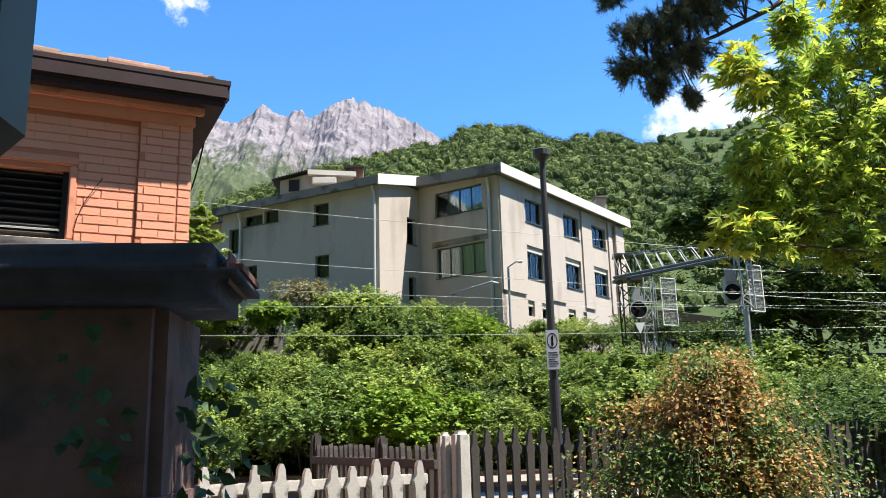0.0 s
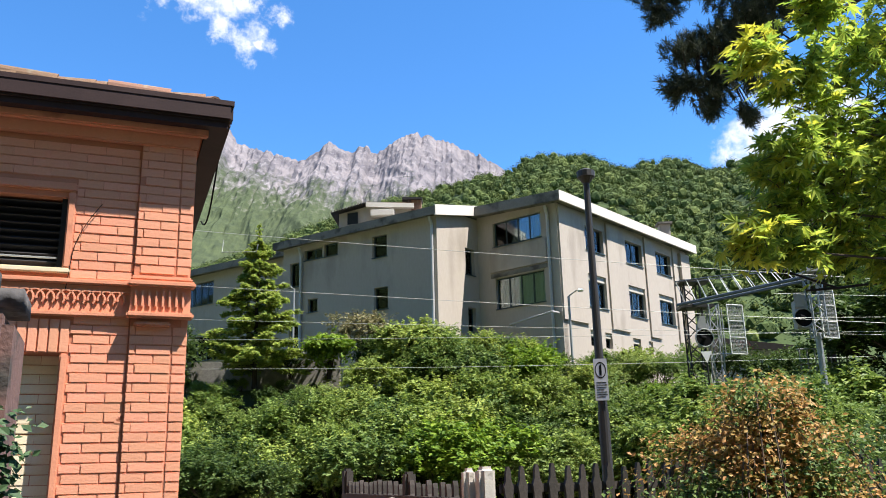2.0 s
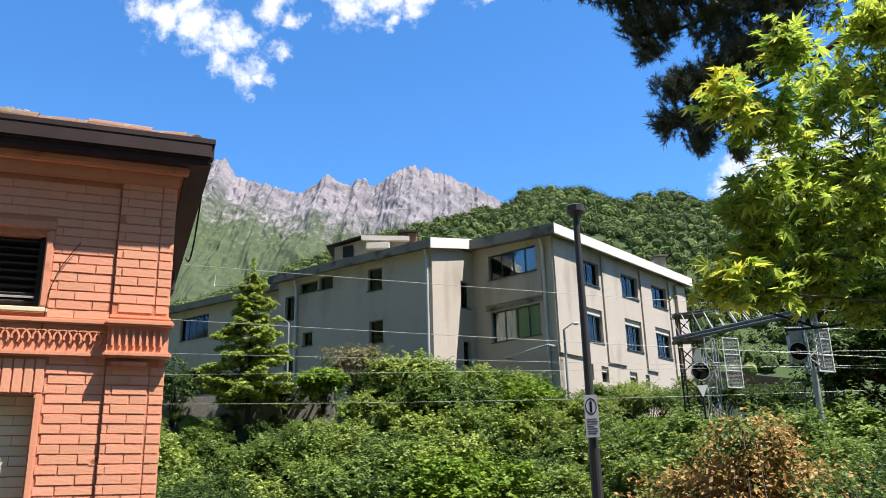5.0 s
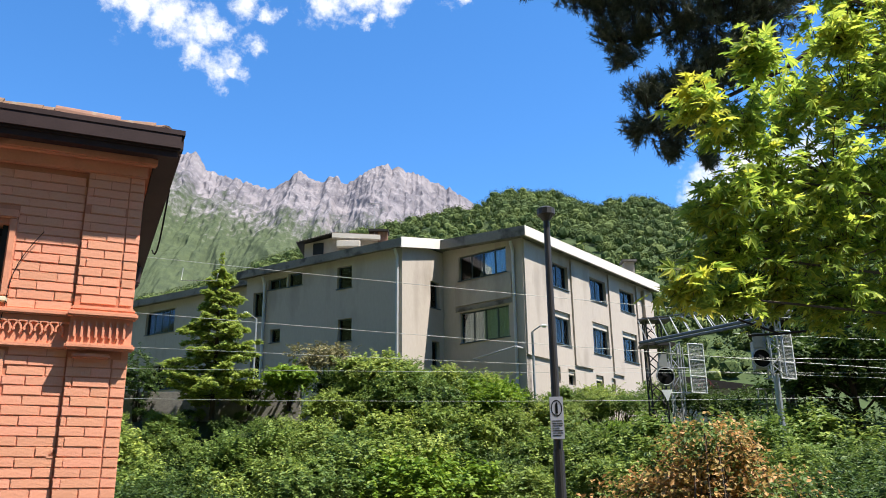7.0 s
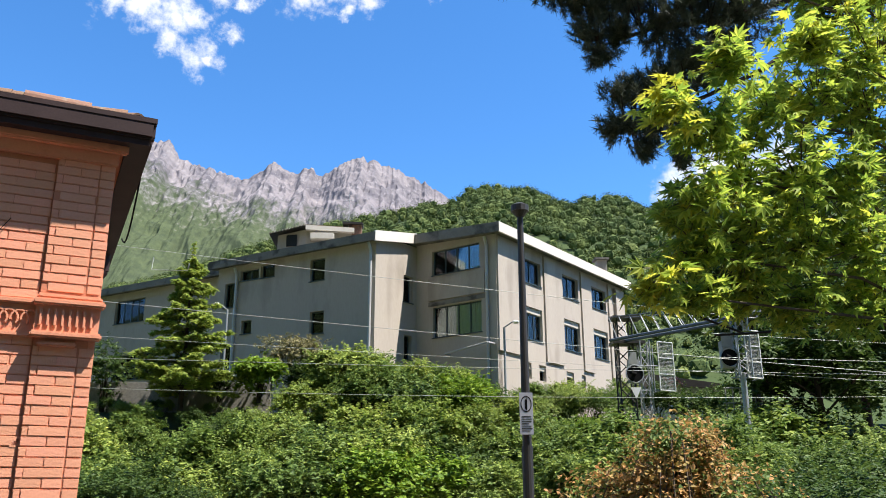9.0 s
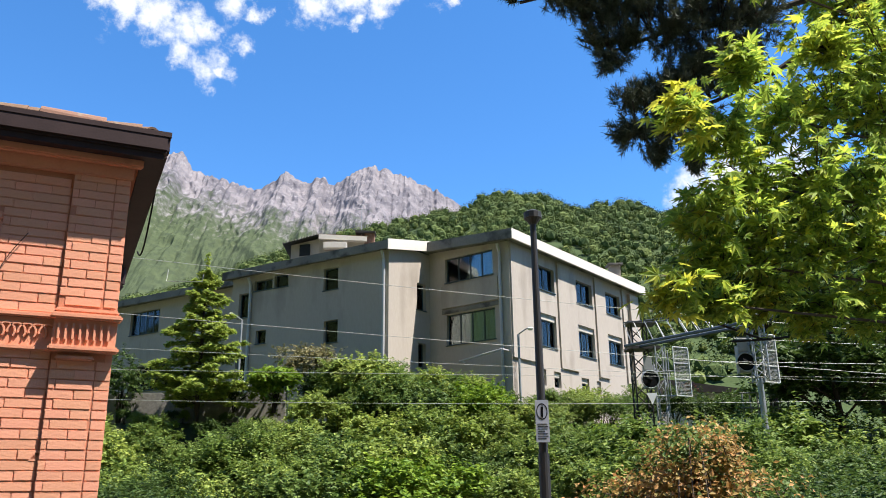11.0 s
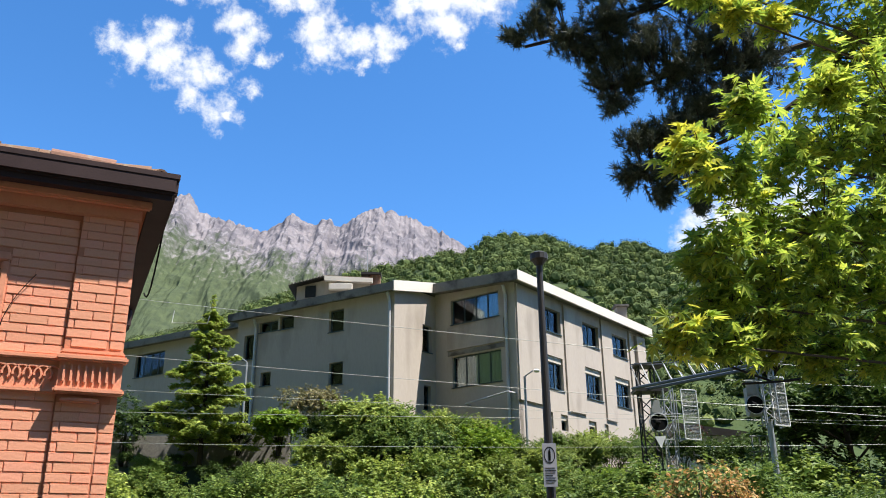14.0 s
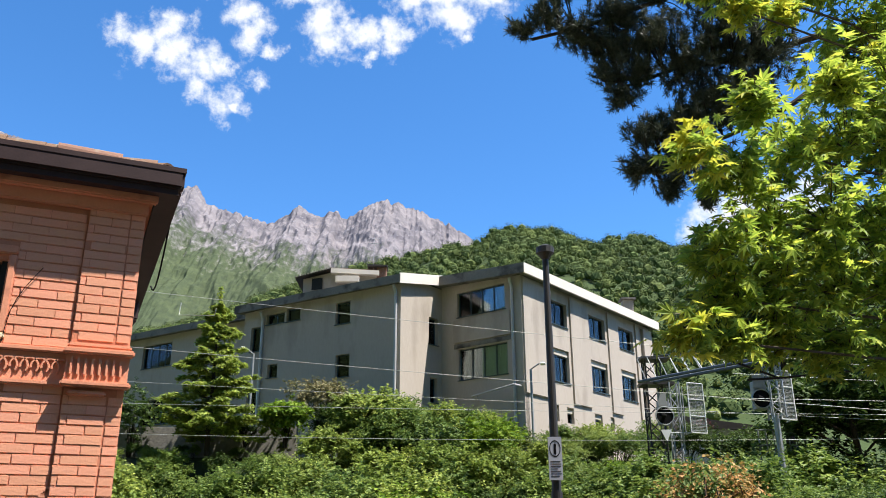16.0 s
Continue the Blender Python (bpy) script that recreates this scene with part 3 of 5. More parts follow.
build_hill("hill", "steep wooded hill behind the school", HILL, 190, 500, -330, 420, 7, 6500, 3.3, M_forest, M_forestfloor)
FAR_HILL = [(-900, 60), (200, 330), (380, 430), (420, 455), (510, 462), (600, 490), (900, 560), (1500, 480)]
build_hill("far_hill", "distant dark wooded ridge", FAR_HILL, 700, 1200, 100, 1300, 11, 1500, 8.0, M_forest, M_forestfloor)



def build_sky_blocker():
    """Plain unseen slope behind the camera, added to cut sky light on shaded walls."""
    crest = [(165, 6), (185, 15), (200, 22), (214, 32), (232, 39), (295, 40), (318, 30), (345, 14), (360, 4)]
    vs, n = [], 60
    for i in range(n):
        a = 165 + 195 * i / (n - 1)
        h = 420 * math.tan(radians(profile(crest, a))) * (1 + 0.08 * noise.noise(Vector((a * 0.2, 0, 3))))
        for k in range(9):
            r, z = 240 + 22.5 * k, -1 + h * (k / 8) ** 0.9
            vs.append((r * math.cos(radians(a)), r * math.sin(radians(a)), z + 9 * noise.noise(Vector((a * 0.3, k * 0.7, 1))) * (0 < k)))
    fs = [(i * 9 + k, i * 9 + k + 1, i * 9 + k + 10, i * 9 + k + 9) for i in range(n - 1) for k in range(8)]
    return tagged(new("sky_blocker_slope", pydata("sky_blocker_slope", vs, fs, M_forestfloor)), "unseen dark slope added to block low sky light", "hill", kind="structure")


build_sky_blocker()

# ---- the school on the bank ----
U, W2 = Vector((math.cos(radians(51)), math.sin(radians(51)), 0)), Vector((math.cos(radians(141)), math.sin(radians(141)), 0))
C = Vector((4.52, 42.55, 0))                      # outer corner of the lit and the shaded wall
R = C + W2 * 5.5                                   # inner corner of the recess
E = R - U * 3.55                                   # front corner of the projecting block
A_front = -32.0
Fd = Vector((math.cos(radians(A_front)), math.sin(radians(A_front)), 0))
G = E - Fd * 11.6                                  # far end of the front wall
school = thing("school_building", Matrix(), "grey rendered three-storey school with flat concrete eaves", "building")


def wall_frame(name, origin, ang, bm, label=""):
    w = part(name, bm, M_wall, school, label)
    w.matrix_local = pose(origin.x, origin.y, 0, 0, 0, ang)
    return w


# sunlit facade: local x runs away from the corner
cols, base_win = [(2.75, 4.68), (7.28, 9.28), (11.12, 13.13)], [(2.6, 3.3), (4.15, 4.9), (7.3, 8.2), (9.2, 9.7)]
ops = [(a, b, 13.02, 14.4) for a, b in cols] + [(a, b, 9.8, 11.65) for a, b in cols] + [(a, b, 7.6, 8.48) for a, b in base_win]
w = wall_frame("sunlit_wall", C, 51, facade(0, 15.6, 3.0, 15.2, ops, 0.35))
for a, b in cols:
    window(w, a, b, 13.02, 14.4, 2, 0.22)
    window(w, a, b, 9.8, 11.65, 3, 0.22, shutter=0.34, curtain=True)
for a, b in base_win:
    window(w, a, b, 7.6, 8.48, 1, 0.22, sill=False, shutter=0.3)
for a, b in ((0.0, 2.45), (4.95, 7.0), (9.55, 10.9), (13.4, 13.9)):
    part("wall_panel", box_bm(a, b, -0.10, -0.002, 8.75, 15.0), M_wall, w)
part("end_pier", box_bm(14.3, 15.6, -0.22, -0.004, 3.0, 14.85, bevel=0.02), M_wall, w)
# shaded recess wall: local x runs towards the corner
ops = [(1.15, 4.4, 13.43, 14.86), (1.2, 4.48, 9.86, 11.58)]
w = wall_frame("recess_wall", R, -39, facade(0, 5.5, 3.0, 15.4, ops, 0.35))
# upper curtain is added to imitate the pale reflection in the glass
window(w, 1.15, 4.4, 13.43, 14.86, 4, 0.2, curtain=True)
window(w, 1.2, 4.48, 9.86, 11.58, 4, 0.2, curtain=True)
part("wall_band", box_bm(0.9, 4.75, -0.10, -0.002, 11.95, 13.25, bevel=0.01), M_wall, w)
# lower band takes the same shade-darkened fascia colour
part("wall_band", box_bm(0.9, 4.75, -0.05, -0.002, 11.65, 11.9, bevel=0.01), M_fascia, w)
part("wall_strip", box_bm(4.75, 5.5, -0.05, -0.002, 3.0, 15.2), M_wall, w)
part("awning_rail", rods([((2.4, -0.5, 8.8), (5.3, -0.7, 9.1)), ((2.4, -0.5, 8.8), (2.4, 0.0, 8.8)), ((5.3, -0.7, 9.1), (5.3, 0, 9.1))], 0.05), M_pipe, w)
# lit side wall of the projecting block
ops = [(2.4, 3.2, 11.92, 13.46), (2.5, 3.15, 8.7, 10.05)]
w = wall_frame("side_wall", E, 51, facade(0, 3.55, 3.0, 15.3, ops, 0.35))
window(w, 2.4, 3.2, 11.92, 13.46, 1, 0.25), window(w, 2.5, 3.15, 8.7, 10.05, 1, 0.25)
# shaded front wall
front = [(7.1, 8.15, 13.13, 14.42, 1), (7.22, 8.2, 10.1, 11.37, 1), (1.8, 3.24, 13.84, 14.48, 2), (3.38, 4.46, 13.82, 14.62, 1), (0.6, 1.38, 12.33, 13.84, 1), (2.12, 2.9, 10.6, 11.4, 1), (0.6, 1.38, 8.6, 10.0, 1)]
w = wall_frame("front_wall", G, A_front, facade(0, 11.6, 3.0, 14.95, [o[:4] for o in front], 0.35))
for o in front:
    window(w, *o[:5], 0.22, curtain=False)
# wing beyond
K = Vector((-9.0, 50.0, 0)) - Fd * 20.0
ops = [(6.2, 9.15, 12.95, 14.58), (6.6, 10.5, 9.0, 10.7), (1.4, 4.4, 12.95, 14.58)]
w = wall_frame("wing_wall", K, A_front, facade(0, 17.5, 3.0, 15.3, ops, 0.35))
for o in ops:
    window(w, *o, 4, 0.22)
# roofs and eaves
n_r, n_f = Vector((U.y, -U.x, 0)), Vector((Fd.y, -Fd.x, 0))
n_w = Vector((-U.x, -U.y, 0))
c0 = C + n_r * 0.55 - U * 0.55
c1 = C + U * 16.1 + n_r * 0.55
c2 = c1 + W2 * 12
c3 = R - U * 0.55 + W2 * 3
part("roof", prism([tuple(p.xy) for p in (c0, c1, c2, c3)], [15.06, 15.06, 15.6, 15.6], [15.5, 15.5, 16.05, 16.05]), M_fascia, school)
# sun-facing fascia in the lightened colour, shaded one in the darkened colour
for nm, a, b, mat in (("fascia", c0, c1, M_fascia_sunlit), ("fascia", c0, c3 - W2 * 3, M_fascia)):
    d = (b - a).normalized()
    nn = Vector((d.y, -d.x, 0)) if nm and mat is M_fascia_sunlit else Vector((-d.y, d.x, 0))
    e_ = 0.0 if mat is M_fascia_sunlit else 0.38
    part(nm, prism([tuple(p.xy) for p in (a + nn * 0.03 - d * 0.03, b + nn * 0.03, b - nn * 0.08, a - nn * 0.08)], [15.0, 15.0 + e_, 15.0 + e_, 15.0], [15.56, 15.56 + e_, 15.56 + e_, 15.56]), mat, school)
e0 = E + n_f * 0.45 + n_r * 0.25
e1 = G + n_f * 0.45 - Fd * 0.5
r0 = R + n_r * 0.25
part("front_roof", prism([tuple(p.xy) for p in (e1, e0, r0, r0 + U * 3, G + U * 6.5 - Fd * 0.5)], [14.78, 14.78, 15.55, 15.6, 15.6], [15.25, 15.25, 16.05, 16.3, 16.3]), M_fascia, school)
part("fascia", prism([tuple(p.xy) for p in (e0 + n_r * 0.04, r0 + n_r * 0.04, r0 - n_r * 0.06, e0 - n_r * 0.06)], [14.72, 15.5, 15.5, 14.72], [15.3, 16.1, 16.1, 15.3]), M_fascia_sunlit, school)
k0, k1 = K + n_f * 0.5 - Fd * 0.5, K + n_f * 0.5 + Fd * 17.4
part("wing_roof", prism([tuple(p.xy) for p in (k0, k1, k1 + U * 9, k0 + U * 9)], [15.05, 15.05, 16.0, 16.0], [15.5, 15.5, 16.5, 16.5]), M_fascia, school)
# back and inner walls close the block; inner ones in shade-dark colour
part("back_wall", prism([tuple(p.xy) for p in (C + U * 15.6, C + U * 15.6 + W2 * 12, C + U * 15.3 + W2 * 12, C + U * 15.3)], 3.0, 15.2), M_wall, school)
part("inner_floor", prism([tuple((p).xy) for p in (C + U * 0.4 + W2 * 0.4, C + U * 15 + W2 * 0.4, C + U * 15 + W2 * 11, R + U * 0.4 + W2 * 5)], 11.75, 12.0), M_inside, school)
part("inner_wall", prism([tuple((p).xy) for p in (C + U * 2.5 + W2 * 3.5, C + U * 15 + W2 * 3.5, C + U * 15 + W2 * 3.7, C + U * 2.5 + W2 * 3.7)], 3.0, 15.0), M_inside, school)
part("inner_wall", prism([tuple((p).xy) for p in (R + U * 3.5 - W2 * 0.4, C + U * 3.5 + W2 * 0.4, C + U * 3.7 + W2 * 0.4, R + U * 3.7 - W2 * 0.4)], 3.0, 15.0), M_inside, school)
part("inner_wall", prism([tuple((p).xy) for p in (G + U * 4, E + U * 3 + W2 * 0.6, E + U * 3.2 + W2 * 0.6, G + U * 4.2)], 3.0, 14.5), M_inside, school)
# drainpipes
for p, z1 in ((C + n_w * 0.14 + W2 * 0.55, 15.0), (E + n_f * 0.12 - Fd * 0.25, 14.8), (G + n_f * 0.12 + Fd * 1.62, 14.7)):
    bm = rods([((p.x, p.y, 5.0), (p.x, p.y, z1 - 0.5))], 0.085, 10)
    rod(bm, (p.x, p.y, z1 - 0.5), (p.x - n_f.x * -0.25, p.y + n_f.y * 0.25, z1 - 0.05), 0.085, seg=10)
    part("drainpipe", bm, M_pipe, school, "pale metal drainpipe")


# ---- station house ----
HA = 23.5
HO = Vector((-2.40, 6.17, 0))
house = thing("station_house", pose(HO.x, HO.y, 0, 0, 0, HA), "red painted brick station house with tiled roof", "house")
# local x: along the front towards the free corner (0), y: into the house
wall_ops = [(-2.0, -0.86, 2.91, 3.46), (-1.95, -0.82, 0.03, 2.29)]
hw = part("front_wall", facade(-5.0, 0.0, 0.0, 4.12, wall_ops, 0.28), M_mortar, house)
part("side_wall", box_bm(-0.28, -0.004, 0.28, 3.6, 0, 4.12), M_render_red, house)
part("back_wall", box_bm(-5.0, 0, 3.6, 3.88, 0, 4.12), M_render_red, house)
part("far_wall", box_bm(-5.28, -5.0, 0, 3.88, 0, 4.12), M_render_red, house)
# brick courses: length 0.24 m, course 0.07 m
brick_cache = {}


def brick_mesh(length, height, mat, proud=0.006):
    key = (round(length, 3), round(height, 3), mat.name)
    if key not in brick_cache:
        bm = box_bm(-length / 2, length / 2, -proud, 0.01, -height / 2, height / 2)
        bmesh.ops.bevel(bm, geom=[e for e in bm.edges if all(v.co.y < 0 for v in e.verts)], offset=0.0045, segments=2, affect="EDGES")
        brick_cache[key] = mesh_of("brick", bm, mat)
    return brick_cache[key]


def lay_bricks(parent, x0, x1, z0, z1, y, mat, near, holes=(), course=0.07, length=0.25, seed=1):
    """Running bond on a wall face; bricks inside the stretch `near` are objects, the rest one joined mesh."""
    r = random.Random(seed)
    rest_v, rest_f = [], []
    k, z = 0, z0 + course / 2
    while z < z1:
        x = x1 + (length / 2 if k % 2 else 0.0) - r.uniform(0, 0.01)
        while x > x0:
            a, b = max(x - length + 0.005, x0), min(x, x1)
            spans = [(a, b)]
            for h in holes:
                if h[2] - 0.03 < z < h[3] + 0.03:
                    spans = [s for p, q in spans for s in ((p, min(q, h[0])), (max(p, h[1]), q))]
            for p, q in spans:
                if q - p > 0.035:
                    me = brick_mesh(round(q - p + r.choice((0.0, 0.0, 0.004)), 3), course - r.choice((0.004, 0.006, 0.003)), mat)
                    m = Matrix.Translation(((p + q) / 2, y - r.uniform(0, 0.004), z + r.uniform(-0.0015, 0.0015))) @ Euler((r.uniform(-0.02, 0.02), r.uniform(-0.01, 0.01), r.uniform(-0.012, 0.012))).to_matrix().to_4x4()
                    if near[0] < (p + q) / 2 < near[1] and near[2] < z < near[3]:
                        b_ob = new("brick", me)
                        b_ob.parent, b_ob.matrix_local = parent, m
                    else:
                        o = len(rest_v)
                        rest_v += [tuple(m @ v.co) for v in me.vertices]
                        rest_f += [tuple(i + o for i in f.vertices) for f in me.polygons]
            x -= length
        z += course
        k += 1
    if rest_v:
        tagged(part("brickwork", pydata("brickwork", rest_v, rest_f, mat), None, parent), kind="stuff")


# eaves: soffit board, stepped cornice, gutter, fascia
part("cornice", box_bm(-5.2, 0.06, -0.06, -0.002, 3.93, 4.12, bevel=0.01), M_render_red, house)
part("cornice", box_bm(-5.2, 0.12, -0.13, -0.063, 4.02, 4.13, bevel=0.012), M_render_red, house)
part("soffit", prism([(-5.5, -0.24), (0.26, -0.24), (0.26, 4.1), (-5.5, 4.1)], 4.135, 4.17), M_render_red, house)
bm = bmesh.new()
box(bm, -5.5, 0.29, -0.27, -0.13, 4.12, 4.27, bevel=0.02), box(bm, -5.5, 0.295, -0.275, -0.255, 4.25, 4.29)
part("gutter", bm, M_gutter, house, "dark metal box gutter")
bm = bmesh.new()
box(bm, 0.15, 0.288, -0.128, 4.1, 4.12, 4.268, bevel=0.02), box(bm, 0.27, 0.295, -0.25, 4.1, 4.25, 4.288)
part("gutter", bm, M_gutter, house)
part("eave_board", box_bm(-5.5, 0.25, -0.235, -0.15, 4.07, 4.13), M_gutter, house)
part("eave_board", box_bm(0.10, 0.24, -0.13, 4.1, 4.08, 4.13), M_gutter, house)
bm = rods([((0.2, 3.2, 4.16), (0.2, 3.2, 3.9)), ((0.2, 3.2, 3.9), (0.08, 3.2, 3.72)), ((0.08, 3.2, 3.72), (0.08, 3.2, 0.1))], 0.05, 10)
part("downpipe", bm, M_gutter, house)


def cable(name, pts, r, mat, parent=None, label=""):
    cu = bpy.data.curves.new(name, "CURVE")
    cu.dimensions, cu.bevel_depth, cu.bevel_resolution, cu.resolution_u = "3D", r, 2, 6
    sp = cu.splines.new("POLY")
    sp.points.add(len(pts) - 1)
    for p, q in zip(sp.points, pts):
        p.co = (*q, 1)
    me = bpy.data.meshes.new_from_object(bpy.data.objects.new("tmp", cu))
    me.materials.append(mat)
    ob = new(name, me)
    ob.parent = parent
    return tagged(ob, label)


cable("loose_cable", [(0.30, 0.9 + 0.22 * i, 4.22 - 0.26 * math.sin(i * 0.45) - 0.02 * i) for i in range(8)], 0.008, M_signblack, house)
cable("loose_cable", [(-0.62 - 0.03 * i - 0.05 * math.sin(i * 0.5), -0.03, 3.42 - 0.085 * i) for i in range(9)], 0.003, M_signblack, house)
# hipped roof deck and barrel tiles
part("roof_deck", prism([(-5.5, -0.2), (0.22, -0.2), (-1.9, 1.95), (-3.5, 1.95)], [4.2, 4.2, 4.2, 4.2], [4.25, 4.25, 5.05, 5.05]), M_tile, house)
part("roof_deck", prism([(0.22, -0.2), (0.22, 4.1), (-1.9, 1.95)], [4.2, 4.2, 4.2], [4.25, 4.25, 5.05]), M_tile, house)


def tile_mesh():
    bm = bmesh.new()
    rings = []
    for j, (y, r) in enumerate(((0.0, 0.10), (0.46, 0.066))):
        for t in (0.0, 0.016):
            rings.append([bm.verts.new((math.cos(math.pi * i / 8) * (r - t), y, math.sin(math.pi * i / 8) * (r - t))) for i in range(9)])
    for a, b in ((0, 2), (1, 3), (0, 1), (2, 3)):
        for i in range(8):
            bm.faces.new((rings[a][i], rings[a][i + 1], rings[b][i + 1], rings[b][i]))
    return mesh_of("roof_tile", bm, M_tile)


TILE = tile_mesh()
rt = random.Random(9)
for i in range(19):
    for y, z in ((-0.14, 4.268), (0.06, 4.31)):
        o = new("roof_tile", TILE)
        o.parent = house
        o.matrix_local = Matrix.Translation((0.10 - 0.27 * i - 0.4 * max(0, y + 0.2), y + rt.uniform(-0.012, 0.012), z + rt.uniform(0, 0.014))) @ Euler((radians(rt.uniform(1, 7)), rt.uniform(-0.12, 0.12), radians(90 + rt.uniform(-3, 3)))).to_matrix().to_4x4()
for i in range(16):
    y = 0.15 + 0.24 * i
    o = new("roof_tile", TILE)
    o.parent = house
    o.matrix_local = Matrix.Translation((0.25, y, 4.245)) @ Euler((radians(18), 0, radians(90))).to_matrix().to_4x4()
for i in range(5):
    o = new("roof_tile", TILE)
    o.parent = house
    o.matrix_local = Matrix.Translation((0.16 - 0.30 * i, -0.13 + 0.30 * i, 4.27 + 0.115 * i)) @ Euler((radians(15), 0, radians(45))).to_matrix().to_4x4()
# louvred window with brick surround and a sill coloured pale for sunlight
lw = part("window", rods([((-1.9, 0.1, 2.95), (-1.89, 0.1, 2.95))], 0.004), M_black, house, "dark louvred window")
for i in range(9):
    bm = box_bm(-2.0, -0.86, -0.03, 0.03, -0.004, 0.004)
    s = part("slat", bm, M_black, lw)
    s.matrix_local = pose(0, 0.11, 2.96 + 0.058 * i, -35, 0, 0)
part("backing", box_bm(-2.0, -0.86, 0.2, 0.22, 2.91, 3.46), M_black, lw)
part("frame", box_bm(-0.90, -0.862, 0.04, 0.15, 2.912, 3.458), M_black, lw)
part("rail_bar", rods([((-2.0, 0.035, 2.995), (-0.9, 0.035, 2.995))], 0.008), M_steel, lw)
# the cream colour carries the sunlight on the sill's top
part("sill", box_bm(-2.08, -0.80, -0.035, 0.1, 2.872, 2.912, bevel=0.008), M_cream, lw, "window sill coloured cream for its sunlit top")
part("surround", box_bm(-0.858, -0.80, -0.026, 0.02, 2.915, 3.5, bevel=0.01), M_render_red, lw)
part("lintel", box_bm(-2.08, -0.80, -0.026, 0.02, 3.503, 3.57, bevel=0.01), M_render_red, lw)
# walled-up door with soldier-course lintel
dw = part("blocked_door", box_bm(-1.95, -0.82, 0.15, 0.27, 0.03, 2.288), M_mortar, house, "doorway filled with cream painted bricks")
lay_bricks(dw, -1.95, -0.82, 0.05, 2.285, 0.15, M_cream, (-1.5, -0.8, 1.3, 2.3), seed=5)
part("door_surround", box_bm(-0.818, -0.765, -0.022, 0.14, 0.03, 2.288, bevel=0.01), M_render_red, house)
for i in range(19):
    o = new("brick", brick_mesh(0.24, 0.062, M_brick))
    o.parent = house
    o.matrix_local = Matrix.Translation((-0.80 - 0.07 * i, -0.006, 2.415)) @ Matrix.Rotation(radians(90), 4, "Y")
# string course: mouldings and running scroll
part("moulding", box_bm(-5.0, -0.365, -0.05, -0.001, 2.795, 2.835, bevel=0.01), M_render_red, house)
part("moulding", box_bm(-5.0, -0.365, -0.045, -0.001, 2.555, 2.595, bevel=0.01), M_render_red, house)
part("frieze_band", box_bm(-5.0, -0.365, -0.012, -0.001, 2.597, 2.793), M_render_red, house)


def scroll_mesh():
    bm = bmesh.new()
    prev = None
    for i in range(13):
        t = i / 12
        a = radians(200 - 250 * t)
        c = (0.045 * math.cos(a) + 0.035 * t, 0.055 * math.sin(a))
        n = (math.cos(a), math.sin(a))
        h = 0.011
        ring = [bm.verts.new(p) for p in ((c[0] - n[0] * h, 0, c[1] - n[1] * h), (c[0] - n[0] * h * 0.5, -0.02, c[1] - n[1] * h * 0.5), (c[0] + n[0] * h * 0.5, -0.02, c[1] + n[1] * h * 0.5), (c[0] + n[0] * h, 0, c[1] + n[1] * h))]
        if prev:
            for k in range(3):
                bm.faces.new((prev[k], prev[k + 1], ring[k + 1], ring[k]))
        prev = ring
    return mesh_of("scroll", bm, M_render_red)


SCROLL = scroll_mesh()
for i in range(30):
    o = new("scroll", SCROLL)
    o.parent = house
    o.matrix_local = Matrix.Translation((-0.42 - 0.068 * i, -0.012, 2.695))
# corner pilaster with its capital
pil = part("pilaster", box_bm(-0.36, -0.002, -0.026, -0.001, 0.0, 3.93), M_mortar, house)
part("pilaster_return", box_bm(-0.001, 0.045, -0.026, 0.3, 0.0, 3.93), M_render_red, house)
lay_bricks(pil, -0.36, -0.066, 2.90, 3.93, -0.026, M_brick, (-1, 1, 0, 4), seed=2, length=0.25)
lay_bricks(pil, -0.36, -0.066, 0.05, 2.52, -0.026, M_brick, (-1, 1, 1.2, 4), seed=3, length=0.25)
lay_bricks(pil, -0.056, 0.045, 2.90, 3.93, -0.026, M_brick, (-1, 1, 0, 4), seed=2, length=0.5)
lay_bricks(pil, -0.056, 0.045, 0.05, 2.52, -0.026, M_brick, (-1, 1, 1.2, 4), seed=3, length=0.5)
cap = part("capital", box_bm(-0.375, 0.055, -0.075, -0.0245, 2.60, 2.79), M_render_red, pil)
for i in range(8):
    part("flute", box_bm(-0.35 + 0.048 * i, -0.327 + 0.048 * i, -0.098, -0.074, 2.635, 2.765, bevel=0.006), M_render_red, cap)
part("upper_moulding", box_bm(-0.40, 0.085, -0.125, -0.0245, 2.79, 2.835, bevel=0.012), M_render_red, cap)
part("upper_moulding", box_bm(-0.38, 0.06, -0.095, -0.0245, 2.838, 2.875, bevel=0.012), M_render_red, cap)
part("lower_moulding", box_bm(-0.395, 0.08, -0.115, -0.0245, 2.555, 2.60, bevel=0.012), M_render_red, cap)
part("lower_moulding", box_bm(-0.34, -0.08, -0.085, -0.0245, 2.495, 2.53, bevel=0.01), M_render_red, cap)
# wall bricks
lay_bricks(hw, -5.0, -0.37, 2.84, 3.92, 0.0, M_brick, (-1.3, 0, 2.8, 3.95), holes=[(-2.1, -0.80, 2.87, 3.57)], seed=7)
lay_bricks(hw, -5.0, -0.37, 0.05, 2.55, 0.0, M_brick, (-1.3, 0, 1.4, 2.6), holes=[(-2.1, -0.765, 0.0, 2.55)], seed=8)
for i in range(4):
    o = new("brick", brick_mesh(0.05, 0.04, M_brick))
    o.parent, o.matrix_local = hw, Matrix.Translation((-0.40 + 0.012 * i, -0.004, 1.81 + 0.012 * i))

